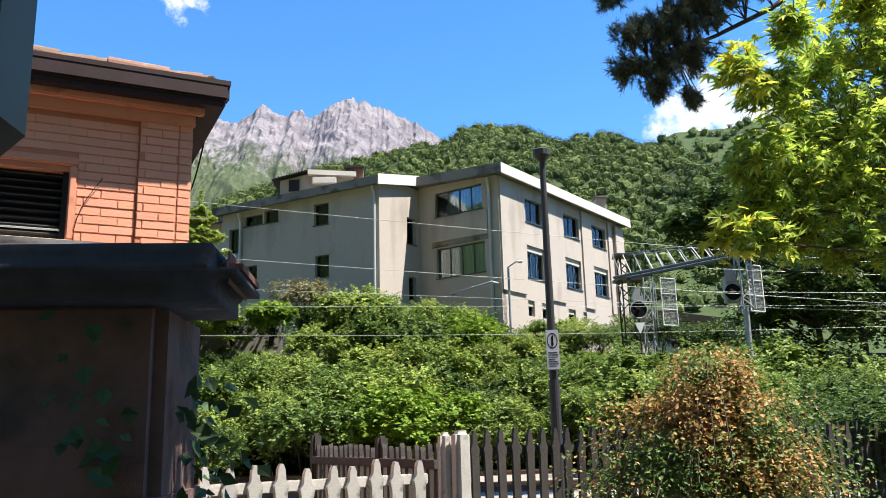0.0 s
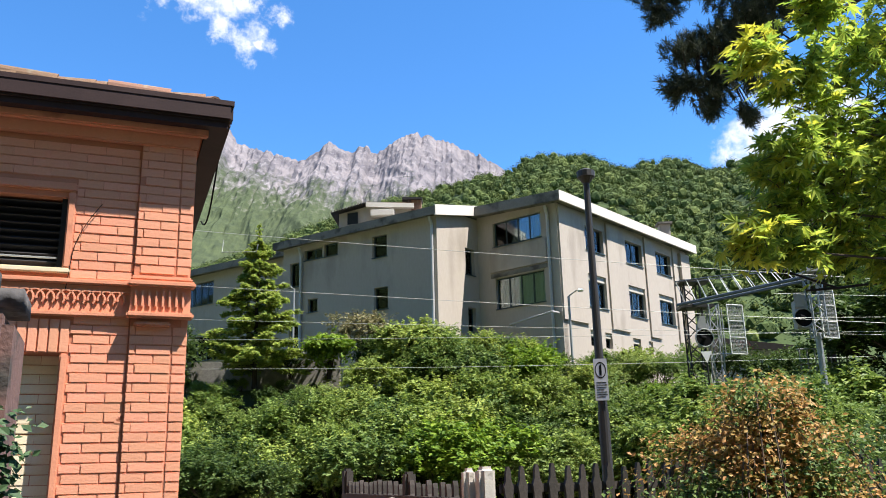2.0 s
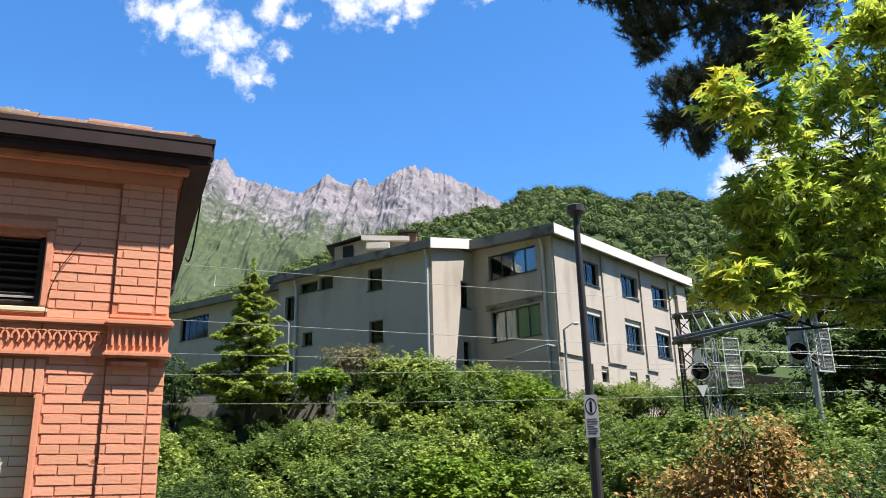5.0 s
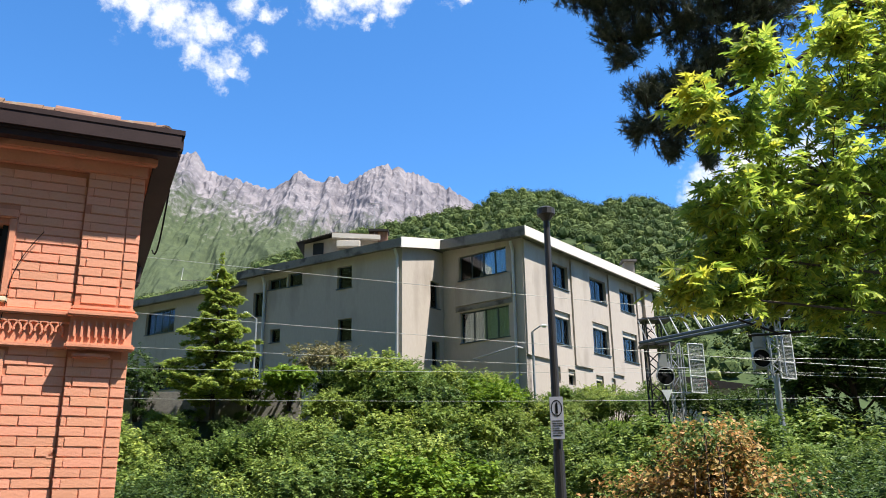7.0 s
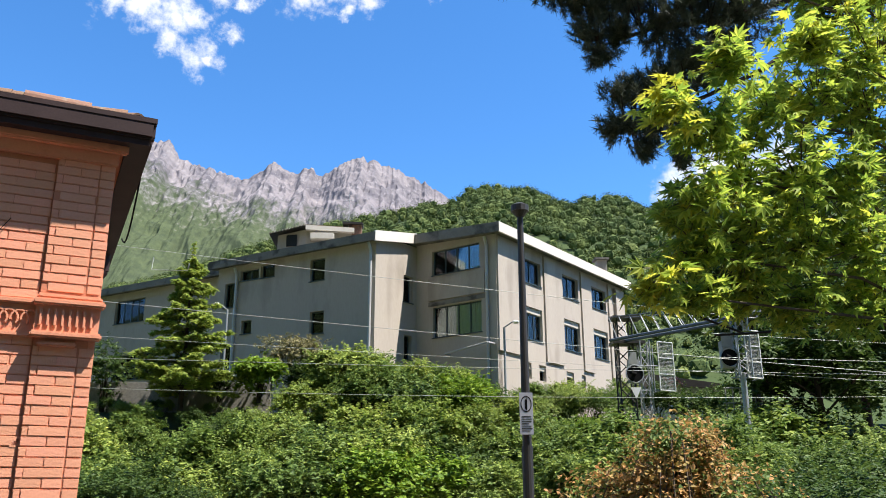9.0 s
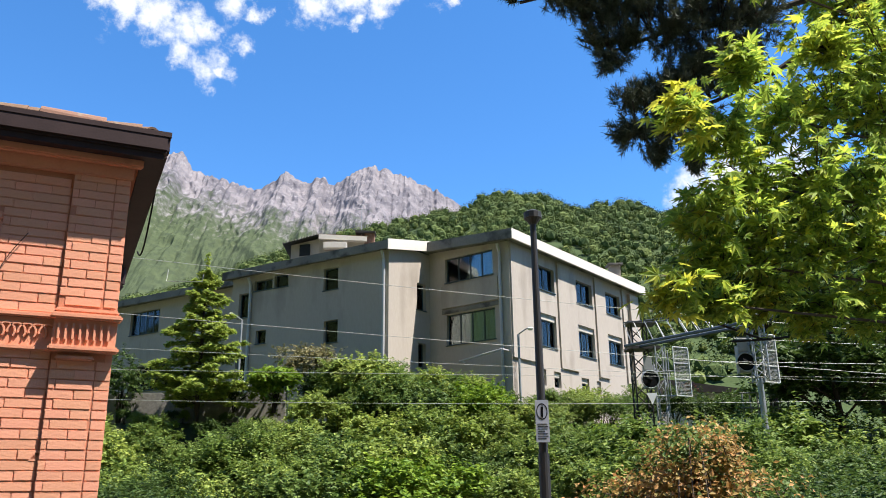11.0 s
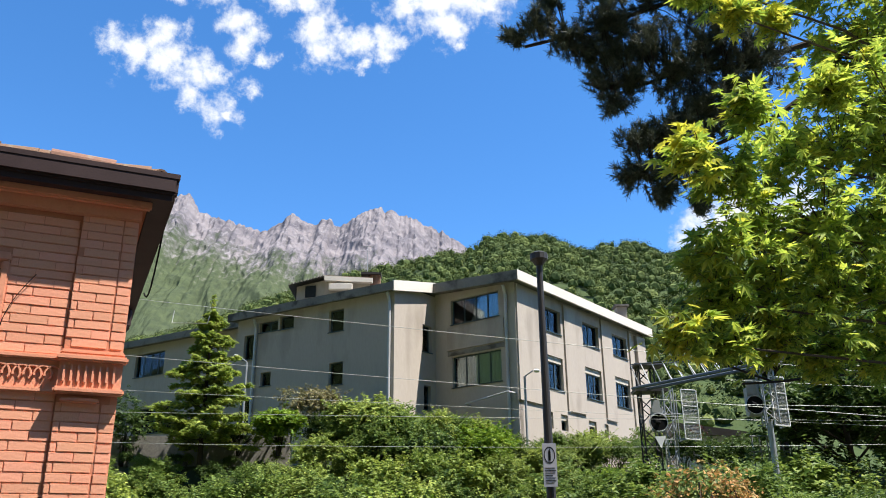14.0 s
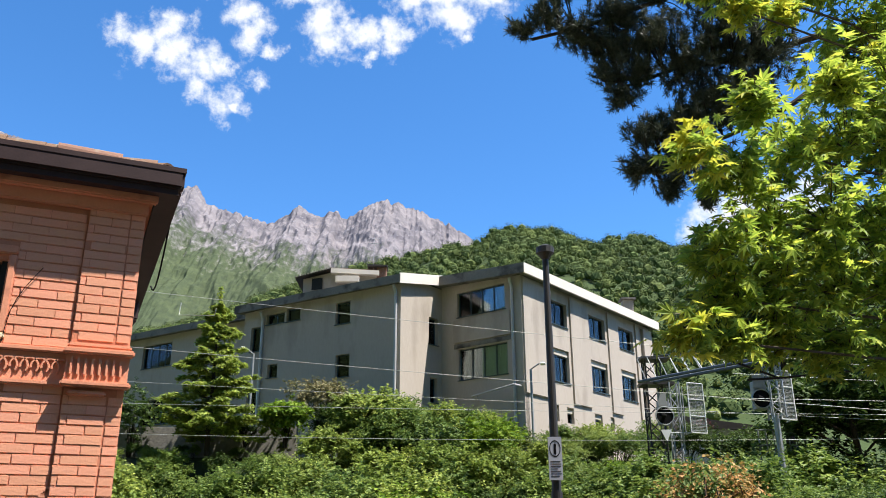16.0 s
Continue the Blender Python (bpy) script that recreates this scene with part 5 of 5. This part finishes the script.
# ---- planting on the bank ----
VEG = [(-24, 6.3), (-14.5, 6.3), (-9.2, 6.0), (-7.6, 5.9), (-5.7, 6.5), (-4.5, 8.5), (-3.4, 9.2), (-1.3, 9.3), (0.0, 8.4), (1.3, 8.7), (3.3, 7.6), (4.0, 6.2), (5.9, 6.5), (8.4, 6.3), (9.6, 6.0), (24, 6.0)]
kinds = []
for i, (mt, rx, rz, nl, leaf) in enumerate(((L_shrub, 1.7, 1.2, 18, 0.105), (L_shrub2, 1.5, 1.3, 15, 0.12), (L_shrub, 1.9, 1.1, 20, 0.095), (L_shrub2, 1.4, 1.35, 14, 0.10), (L_lime, 1.6, 1.2, 16, 0.11), (L_dark, 1.6, 1.2, 16, 0.10))):
    kinds.append(shrub("bank_shrub", ("dense mid-green shrub on the railway bank", "fresh light green shrub on the railway bank", "broad mid-green shrub on the railway bank", "upright light green shrub on the railway bank", "yellow-green shrub on the railway bank", "dark green shrub on the railway bank")[i], 20 + i, mt, rx=rx, ry=rx * 0.9, rz=rz, n_lobes=nl, leaf=leaf * 0.68, leaves=7600, shoots=60, group="shrubs on the bank"))
used = set()
rs = np.random.RandomState(3)
for y, n in ((27.6, 17), (29.2, 20), (30.8, 21), (32.4, 21), (34.0, 21), (35.6, 20), (37.0, 19), (38.6, 16)):
    for i in range(n):
        x = -18 + 31 * (i + rs.uniform(-0.4, 0.4)) / n
        yy = y + rs.uniform(-0.7, 0.7)
        if x > 7.5 and yy > 32.5:
            continue
        # the dark-leaved share also imitates shaded gaps between shrubs
        k = rs.choice(6, p=[0.25, 0.17, 0.22, 0.13, 0.08, 0.15])
        g = ground_height(x, yy)
        top = 1.5 + (profile(VEG, x * 38 / yy) - 1.5) * yy / 38 - rs.uniform(0.0, 0.5)
        s = min(rs.uniform(0.75, 1.35), max(0.2, (top - g) / 3.45))
        m = pose(x, yy, g - 0.2 * s, rs.uniform(-6, 6), rs.uniform(-6, 6), rs.uniform(0, 360)) @ Matrix.Diagonal((s * rs.uniform(0.9, 1.2), s * rs.uniform(0.9, 1.2), s, 1))
        if k in used:
            c = copy_thing(kinds[k], m)
            c.matrix_basis = m
        else:
            used.add(k)
            kinds[k].matrix_basis = m
# taller growth before and beside the gantry; last five dark shrubs imitate a shaded hollow
for x, y, s, k in ((6.4, 24.5, 1.15, 1), (8.2, 25.5, 1.3, 0), (10.2, 25.2, 1.35, 3), (12.2, 26.0, 1.35, 2), (14.4, 26.5, 1.4, 0), (5.2, 27.5, 1.0, 3), (7.2, 28.5, 1.3, 2), (12.9, 30.0, 1.7, 1), (15.0, 31.0, 1.8, 2), (9.3, 30.5, 1.55, 4), (11.4, 31.5, 1.7, 0), (7.7, 31.0, 1.5, 1), (6.9, 22.3, 0.9, 2), (9.0, 22.0, 1.0, 3), (11.0, 22.6, 1.1, 0), (13.2, 23.0, 1.2, 5), (10.9, 36.8, 0.8, 5), (4.9, 38.4, 0.55, 0), (6.0, 38.8, 0.68, 2), (7.1, 38.4, 0.66, 1), (8.2, 39.2, 0.72, 0), (9.3, 38.8, 0.66, 2), (10.3, 39.8, 0.75, 3), (5.4, 36.8, 0.6, 1), (6.7, 36.4, 0.66, 0), (8.0, 36.6, 0.62, 2), (12.8, 36.0, 1.0, 5), (7.0, 16.5, 0.85, 5), (8.9, 17.5, 0.9, 5), (6.3, 11.6, 0.75, 5), (7.6, 12.4, 0.85, 5), (-9.3, 25.6, 0.95, 5), (-8.1, 24.9, 1.0, 5), (-6.9, 25.4, 0.85, 5), (-10.8, 25.5, 0.9, 5), (-9.0, 27.2, 1.1, 5)):
    m = pose(x, y, ground_height(x, y) - 0.2, 0, 0, rs.uniform(0, 360)) @ Matrix.Scale(s, 4)
    copy_thing(kinds[k], m).matrix_basis = m


def place(ob, x, y, z, s=1.0, rz=0):
    ob.matrix_basis = pose(x, y, z, 0, 0, rz) @ Matrix.Scale(s, 4)
    return ob


place(shrub("round_bush", "clipped round lime-green bush above the stone wall", 41, L_lime, 0.75, 0.75, 0.6, 22, 0.45, 6500, 0.08, 4), -6.5, 35.8, 5.65, 1.2)
place(shrub("dry_shrub", "brownish half-dry twiggy shrub beside the school", 42, L_dry, 1.5, 1.2, 1.5, 20, 0.5, 5600, 0.06, 50), -5.3, 38.2, 5.2, 1.3)
place(shrub("small_conifer", "small dark green garden conifer by the wall", 43, L_dark, 0.9, 0.9, 1.5, 16, 0.5, 4000, 0.07, 20), -13.2, 36.2, 4.9, 1.0)
place(shrub("rose_bush", "white-flowering rose bush on the stone wall", 44, L_dark, 1.2, 0.5, 0.35, 12, 0.3, 1500, 0.06, 8), -8.4, 36.7, 5.7, 1.0)
P = np.column_stack([rs.normal(-8.3, 0.9, 90), 36.2 + rs.normal(0, 0.15, 90), rs.normal(6.35, 0.2, 90)])
v, f = leaf_quads(P, np.tile([0.0, -1.0, 0.3], (90, 1)), 0.09, rs, 0.4, 1.0)
tagged(new("blossom", pydata("blossom", v.tolist(), f.tolist(), L_flower)), "white rose blossoms above the stone wall", "blossom", kind="stuff")
pk = place(shrub("blossom_tree", "pink-leaved ornamental shrub before the low house", 45, L_pink, 0.8, 0.6, 0.7, 12, 0.4, 1500, 0.07, 10), 14.4, 45.5, 6.6, 0.8)


# ---- broadleaf trees ----
def tree(name, label, seed, mat, height, rx, leaves, leaf):
    t = thing(name, Matrix(), label, "tree", "broadleaf trees beyond the tracks")
    r = random.Random(seed)
    bm = bmesh.new()
    rod(bm, (0, 0, -0.3), (0.1, 0, height * 0.45), 0.2, 0.13, 10)
    rod(bm, (0.1, 0, height * 0.45), (0, 0.1, height * 0.85), 0.13, 0.04, 8)
    part("trunk", bm, M_bark, t)
    for i in range(7):
        a = r.uniform(0, 6.28)
        z = height * r.uniform(0.3, 0.7)
        part("limb", rods([((0.05, 0, z), (math.cos(a) * rx * 0.7, math.sin(a) * rx * 0.7, z + rx * 0.5))], 0.05, 6), M_bark, t)
    c = part("crown", crown_mesh("crown", mat, seed, rx, rx, height * 0.36, 34, rx * 0.33, leaves, leaf, 40), None, t)
    c.location.z = height * 0.2
    return t


t1 = tree("broadleaf_tree", "dark green broadleaf tree beside the tracks", 61, L_dark, 8.5, 3.0, 15000, 0.13)
place(t1, 15.6, 31.5, 0.6)
# tree out of view behind the camera, added to throw shade near the pier
place(tree("shade_tree", "unseen broadleaf tree added to shade the garden pier", 63, L_shrub, 7.0, 2.0, 9000, 0.09), 1.3, -1.0, 0.0)
for x, y, s in ((18.8, 34.0, 1.15), (22.5, 36.0, 1.25), (17.4, 41.5, 1.25), (27.0, 40.0, 1.4), (21.0, 28.5, 0.9)):
    m = pose(x, y, ground_height(x, y), 0, 0, x * 40) @ Matrix.Scale(s, 4)
    copy_thing(t1, m).matrix_basis = m


# ---- spruce ----
def spruce(x, y, z, h, r0):
    t = thing("spruce_tree", pose(x, y, z), "light green young spruce above the stone wall", "tree")
    rs = np.random.RandomState(77)
    bm = bmesh.new()
    rod(bm, (0, 0, -0.4), (0, 0, h), 0.12, 0.012, 8)
    part("trunk", bm, M_bark, t)
    P, O = [], []
    bb = bmesh.new()
    for k in range(105):
        f = (k // 5 + 1.3 * rs.rand()) / 22
        zc = 0.15 + f * (h - 0.7)
        L = (r0 * (1 - f) ** 0.72 + 0.06) * rs.uniform(0.55, 1.1)
        a = k * 1.2566 + (k // 5) * 0.9 + rs.uniform(-0.3, 0.3)
        d = np.array([math.cos(a), math.sin(a), 0.0])
        rise = rs.uniform(-0.15, 0.4)
        rod(bb, (0, 0, zc), (d[0] * L, d[1] * L, zc + rise * L), 0.018, 0.006, 5)
        # side sprays along the bough
        for q in range(int(7 + 10 * L)):
            u0 = rs.uniform(0.25, 1.0)
            sg = 1 if q % 2 else -1
            w = sg * (1.12 - u0) * L * rs.uniform(0.3, 0.65)
            n = 24
            g = rs.uniform(0, 1, n)
            uu = u0 + 0.22 * g
            pts = np.column_stack([d[0] * L * uu - d[1] * w * g, d[1] * L * uu + d[0] * w * g, zc + rise * L * uu - 0.10 * g * g + rs.normal(0, 0.03, n)])
            P.append(pts + rs.normal(0, 0.03, (n, 3))), O.append(np.tile([d[0] * 0.4, d[1] * 0.4, 0.8], (n, 1)))
    for z_ in np.linspace(h * 0.9, h, 30):
        P.append(np.array([[0, 0, z_]]) + rs.normal(0, 0.05, (3, 3))), O.append(np.tile([0, 0, 1.0], (3, 1)))
    tagged(part("twig_work", bb, M_bark, t), kind="stuff")
    v, f = leaf_quads(np.concatenate(P), np.concatenate(O), 0.075, rs, 0.5, 2.6)
    part("foliage", pydata("foliage", v.tolist(), f.tolist(), L_spruce), None, t)


spruce(-9.6, 35.2, 5.3, 6.9, 2.2)

# ---- golden weeping bush beyond the fence ----
gb = thing("golden_bush", pose(2.62, 8.5, 0), "weeping shrub with golden-brown and green small leaves", "shrub")
rs = np.random.RandomState(90)
P, O = [], []
bb = bmesh.new()
for k in range(290):
    a = rs.uniform(0, 6.283)
    reach, top = rs.uniform(0.25, 1.7), rs.uniform(0.9, 2.1)
    top = top if abs(math.cos(a)) * reach < 0.7 else top * 0.8
    d = np.array([math.cos(a), math.sin(a) * 0.75])
    u = np.linspace(0.0, 1.0, 10)
    cx, cy = d[0] * reach * u, d[1] * reach * u
    cz = 0.15 + top * np.sin(np.pi * np.minimum(0.98, 0.12 + 0.72 * u)) - 0.1
    pts = np.column_stack([cx, cy, cz])
    if k % 3 == 0:
        for p, q in zip(pts[::3], pts[3::3]):
            rod(bb, p, q, 0.007, seg=4)
    n = 115
    j = rs.uniform(2.0, 9.0, n)
    i0 = np.minimum(j.astype(int), 8)
    q = pts[i0] + (pts[i0 + 1] - pts[i0]) * (j - i0)[:, None] + rs.normal(0, 0.06, (n, 3))
    P.append(q), O.append(np.tile([d[0] * 0.6, d[1] * 0.6, 0.5], (n, 1)))
tagged(part("twig_work", bb, M_twig, gb), kind="stuff")
P, O = np.concatenate(P), np.concatenate(O)
P[:, 2] = np.maximum(P[:, 2], 0.05)
gold = np.array([noise.noise(Vector(p * 1.5)) + 0.25 * rs.normal() + 0.25 * (p[2] - 1.3) > 0.0 for p in P])
for nm, sel, mt in (("golden_foliage", gold, L_gold), ("green_foliage", ~gold, L_shrub)):
    v, f = leaf_quads(P[sel], O[sel], 0.034, rs, 0.8, 1.5)
    part(nm, pydata(nm, v.tolist(), f.tolist(), mt), None, gb)


# ---- maple ----
def palmate(n_lobes=7):
    """Lobed leaf in the xy plane, stalk at the origin, tip towards +y, about 1 long."""
    V, F = [], []
    for i in range(n_lobes):
        t = i - (n_lobes - 1) / 2
        a = radians(90 + t * 34)
        L = (1.0, 0.92, 0.72, 0.45)[int(abs(t))]
        d, s = np.array([math.cos(a), math.sin(a)]), np.array([-math.sin(a), math.cos(a)])
        o = len(V)
        for p in ((0, 0), (0.42, 0.135), (1.0, 0.0), (0.42, -0.135)):
            q = d * L * p[0] + s * L * p[1]
            V.append((q[0], q[1] + 0.1, -0.22 * (p[0] * L) ** 2 + (0.03 if p[1] else 0)))
        F.append((o, o + 1, o + 2, o + 3))
    return np.array(V), np.array(F)


maple = thing("maple_tree", pose(3.9, 5.1, 0), "maple with deeply cut light green and yellowish leaves", "tree")
MO = np.array([3.9, 5.1, 0.0])
bm = bmesh.new()
rod(bm, (0, 0, -0.1), (-0.1, 0, 1.6), 0.11, 0.09, 10), rod(bm, (-0.1, 0, 1.6), (-0.25, -0.1, 5.8), 0.09, 0.03, 10)
part("trunk", bm, M_bark, maple)
# leafy boughs: place and spread
LOW_BOUGHS = [(1.67, 4.0, 4.32, 0.06), (1.99, 4.2, 4.43, 0.07), (2.72, 4.8, 4.67, 0.25), (2.63, 4.4, 4.05, 0.26), (2.17, 4.1, 3.9, 0.13), (1.55, 3.8, 3.61, 0.1), (1.22, 3.7, 3.31, 0.09), (1.45, 3.9, 3.28, 0.13), (1.85, 4.2, 3.53, 0.17), (2.22, 4.4, 3.73, 0.21), (2.68, 4.7, 3.78, 0.27), (1.32, 3.9, 2.86, 0.13), (1.61, 4.1, 3.09, 0.19), (1.98, 4.3, 3.2, 0.24), (2.4, 4.5, 3.25, 0.26), (1.11, 3.8, 2.44, 0.08), (1.33, 4.0, 2.63, 0.14), (1.64, 4.2, 2.78, 0.2), (2.03, 4.4, 2.81, 0.24), (2.45, 4.6, 2.87, 0.27), (1.38, 4.0, 2.4, 0.1), (1.76, 4.3, 2.5, 0.15), (2.12, 4.5, 2.5, 0.17), (2.51, 4.7, 2.53, 0.19)]
HIGH_BOUGHS = [(1.48, 4.0, 4.56, 0.14), (1.91, 4.3, 4.86, 0.24), (2.46, 4.6, 5.06, 0.28), (3.0, 4.8, 5.18, 0.3), (1.8, 4.2, 5.16, 0.2), (2.33, 4.5, 5.48, 0.28), (2.98, 4.8, 5.76, 0.3), (3.51, 4.9, 5.5, 0.37), (3.44, 5.0, 4.86, 0.38), (3.35, 5.0, 4.19, 0.38), (3.22, 5.0, 3.57, 0.38), (3.07, 5.0, 2.99, 0.38)]
rs = np.random.RandomState(31)
LV, LF = palmate()
green_v, green_f, yel_v, yel_f = [], [], [], []
tw = bmesh.new()


def add_leaf(p, away, size, yellow):
    yaw = math.atan2(away[1], away[0]) - math.pi / 2 + rs.normal(0, 0.7)
    m = Euler((rs.normal(-0.25, 0.5), rs.normal(0, 0.45), yaw)).to_matrix()
    w = (LV * size) @ np.array(m).T + p - MO
    vv, ff = (yel_v, yel_f) if yellow else (green_v, green_f)
    o = sum(len(a) for a in vv)
    vv.append(w), ff.append(LF + o)


for k, (bx, by, bz, br) in enumerate(LOW_BOUGHS + HIGH_BOUGHS):
    c = np.array([bx, by, bz])
    root = np.array([3.7, 5.0, min(5.6, max(1.7, bz - 0.35))])
    away = c - root
    away /= np.linalg.norm(away)
    if k % 4 == 0:
        knee = (root + c) / 2 + np.array([0, 0, 0.18])
        rod(tw, root - MO, knee - MO, 0.014, 0.009, 5), rod(tw, knee - MO, c - MO, 0.009, 0.005, 5)
    br *= 1.3
    tips = int(10 + (230 if k < len(LOW_BOUGHS) else 120) * br * br + 40 * br)
    for i in range(tips):
        u = rs.normal(0, 1, 3)
        u /= np.linalg.norm(u)
        tip = c + u * br * rs.uniform(0.1, 1.15) ** 0.6 * np.array([1.0, 1.5, 1.0])
        start = c + (tip - c) * 0.25 - away * br * 0.5
        mid = (start + tip) / 2 + np.array([0, 0, 0.03])
        rod(tw, start - MO, mid - MO, 0.004, 0.003, 3), rod(tw, mid - MO, tip - MO, 0.003, 0.002, 3)
        edge = br < 0.12 or (u[0] < -0.3 and rs.rand() < 0.5)
        for q in range(7):
            g = rs.uniform(0.3, 1.0)
            p = start + (tip - start) * g + rs.normal(0, 0.035, 3)
            add_leaf(p, tip - start + rs.normal(0, 0.12, 3), rs.uniform(0.05, 0.095), rs.rand() < (0.55 if br < 0.13 else 0.16 if edge else 0.05))
tagged(part("twig_work", tw, M_twig, maple), kind="stuff")
part("green_leaves", pydata("green_leaves", np.concatenate(green_v).tolist(), np.concatenate(green_f).tolist(), L_maple), None, maple)
part("yellow_leaves", pydata("yellow_leaves", np.concatenate(yel_v).tolist(), np.concatenate(yel_f).tolist(), L_mapleyellow), None, maple)
part("bare_branch", rods([((0.0, 0.0, 3.3), (-1.9, -0.3, 2.83)), ((-1.9, -0.3, 2.83), (-2.15, -0.3, 2.83)), ((0, 0, 2.6), (-1.8, 0.1, 2.45)), ((-1.8, 0.1, 2.45), (-2.2, 0.15, 2.62)), ((-1.8, 0.1, 2.45), (-2.0, 0.1, 2.44))], 0.008, 5), M_bark, maple)

# ---- pine ----
pine = thing("pine_tree", pose(12.6, 17.6, 0), "tall dark pine with spreading limbs and needle tufts", "tree")
PO = np.array([12.6, 17.6, 0.0])
bm = bmesh.new()
rod(bm, (0, 0, -0.2), (0.1, 0, 9), 0.30, 0.22, 12), rod(bm, (0.1, 0, 9), (0, 0, 19), 0.22, 0.05, 12)
part("trunk", bm, M_bark, pine)
PINE_BOUGHS = [[(12.6, 13.6), (9.6, 12.06), (8.2, 11.08), (6.8, 10.41), (5.9, 10.1), (4.8, 9.7)], [(12.6, 13.4), (9.2, 13.0), (7.5, 12.45), (5.7, 12.2), (4.3, 11.7)], [(12.6, 15.2), (9.5, 15.0), (6.0, 14.3), (3.6, 13.4), (2.3, 13.1)], [(12.6, 17.0), (8.6, 16.8), (5.5, 16.4), (3.4, 15.8)]]
for lim in PINE_BOUGHS:
    bm = bmesh.new()
    for i, (p, q) in enumerate(zip(lim, lim[1:])):
        rod(bm, (p[0] - PO[0], -0.6 + 0.1 * i, p[1]), (q[0] - PO[0], -0.5 + 0.1 * i, q[1]), 0.15 / (1 + 0.7 * i), 0.15 / (1.7 + 0.7 * i), 8)
    part("limb", bm, M_bark, pine)
LOW_TUFTS = [(4.05, 11.95, 0.48), (4.35, 11.3, 0.39), (3.8, 12.73, 0.46), (5.86, 10.83, 0.54), (2.02, 13.24, 0.31), (2.61, 13.57, 0.51), (3.3, 13.09, 0.55), (4.27, 13.61, 0.8), (4.33, 12.59, 0.48), (5.18, 12.98, 1.03), (4.75, 11.88, 0.46), (5.85, 12.12, 0.82), (6.45, 11.36, 0.54), (4.7, 10.36, 0.46), (5.35, 10.36, 0.66), (4.66, 9.52, 0.51), (5.41, 9.56, 0.58), (6.12, 9.93, 0.66), (5.23, 8.97, 0.31), (6.04, 8.76, 0.27), (6.83, 12.99, 1.09), (7.89, 12.68, 1.09), (7.21, 11.59, 0.84), (6.51, 10.76, 0.48)]
HIGH_TUFTS = [(2.99, 14.29, 0.41), (3.42, 15.83, 0.63), (4.43, 14.98, 0.9), (5.75, 14.65, 1.06), (7.14, 14.46, 1.09), (4.69, 16.55, 0.9), (6.2, 16.39, 1.09), (7.63, 16.22, 1.09), (3.92, 17.08, 0.66), (5.76, 17.98, 0.96), (7.39, 18.0, 1.09), (8.66, 15.32, 1.09), (9.11, 17.47, 1.09)]
rs = np.random.RandomState(55)
NV, NF, off = [], [], 0
tw = bmesh.new()
joints = [np.array([a[0] + (b[0] - a[0]) * t, 17.1, a[1] + (b[1] - a[1]) * t]) for lim in PINE_BOUGHS for a, b in zip(lim, lim[1:]) for t in (0, 0.25, 0.5, 0.75, 1.0)]
for bx, bz, br in LOW_TUFTS + HIGH_TUFTS:
    for k in range(int(26 + 145 * br * br)):
        u = rs.normal(0, 1, 3)
        u /= np.linalg.norm(u)
        c = np.array([bx, 17.1, bz]) + u * br * rs.uniform(0.2, 1.0) * np.array([1, 1.1, 0.85])
        j = min(joints, key=lambda q: np.linalg.norm(q - c))
        if k % 6 == 0:
            mid = (j + c) / 2 + np.array([0, 0, 0.08])
            rod(tw, j - PO, mid - PO, 0.02, 0.012, 4), rod(tw, mid - PO, c - PO, 0.012, 0.008, 4)
        ax = c - j + np.array([0, 0, 0.25])
        ax /= np.linalg.norm(ax) + 1e-6
        n = 48
        d = rs.normal(0, 0.6, (n, 3)) + ax * 0.7
        d /= np.linalg.norm(d, axis=1)[:, None]
        st = c + ax * rs.uniform(-0.18, 0.08, n)[:, None] - PO
        s = np.cross(d, rs.normal(0, 1, (n, 3)))
        s /= np.linalg.norm(s, axis=1)[:, None]
        L = rs.uniform(0.12, 0.20, n)[:, None]
        NV.append(np.stack([st - s * 0.0085, st + s * 0.0085, st + d * L + s * 0.003, st + d * L - s * 0.003], 1).reshape(-1, 3))
        NF.append(np.arange(4 * n).reshape(n, 4) + off)
        off += 4 * n
tagged(part("twig_work", tw, M_bark, pine), kind="stuff")
part("needles", pydata("needles", np.concatenate(NV).tolist(), np.concatenate(NF).tolist(), L_needle), None, pine)
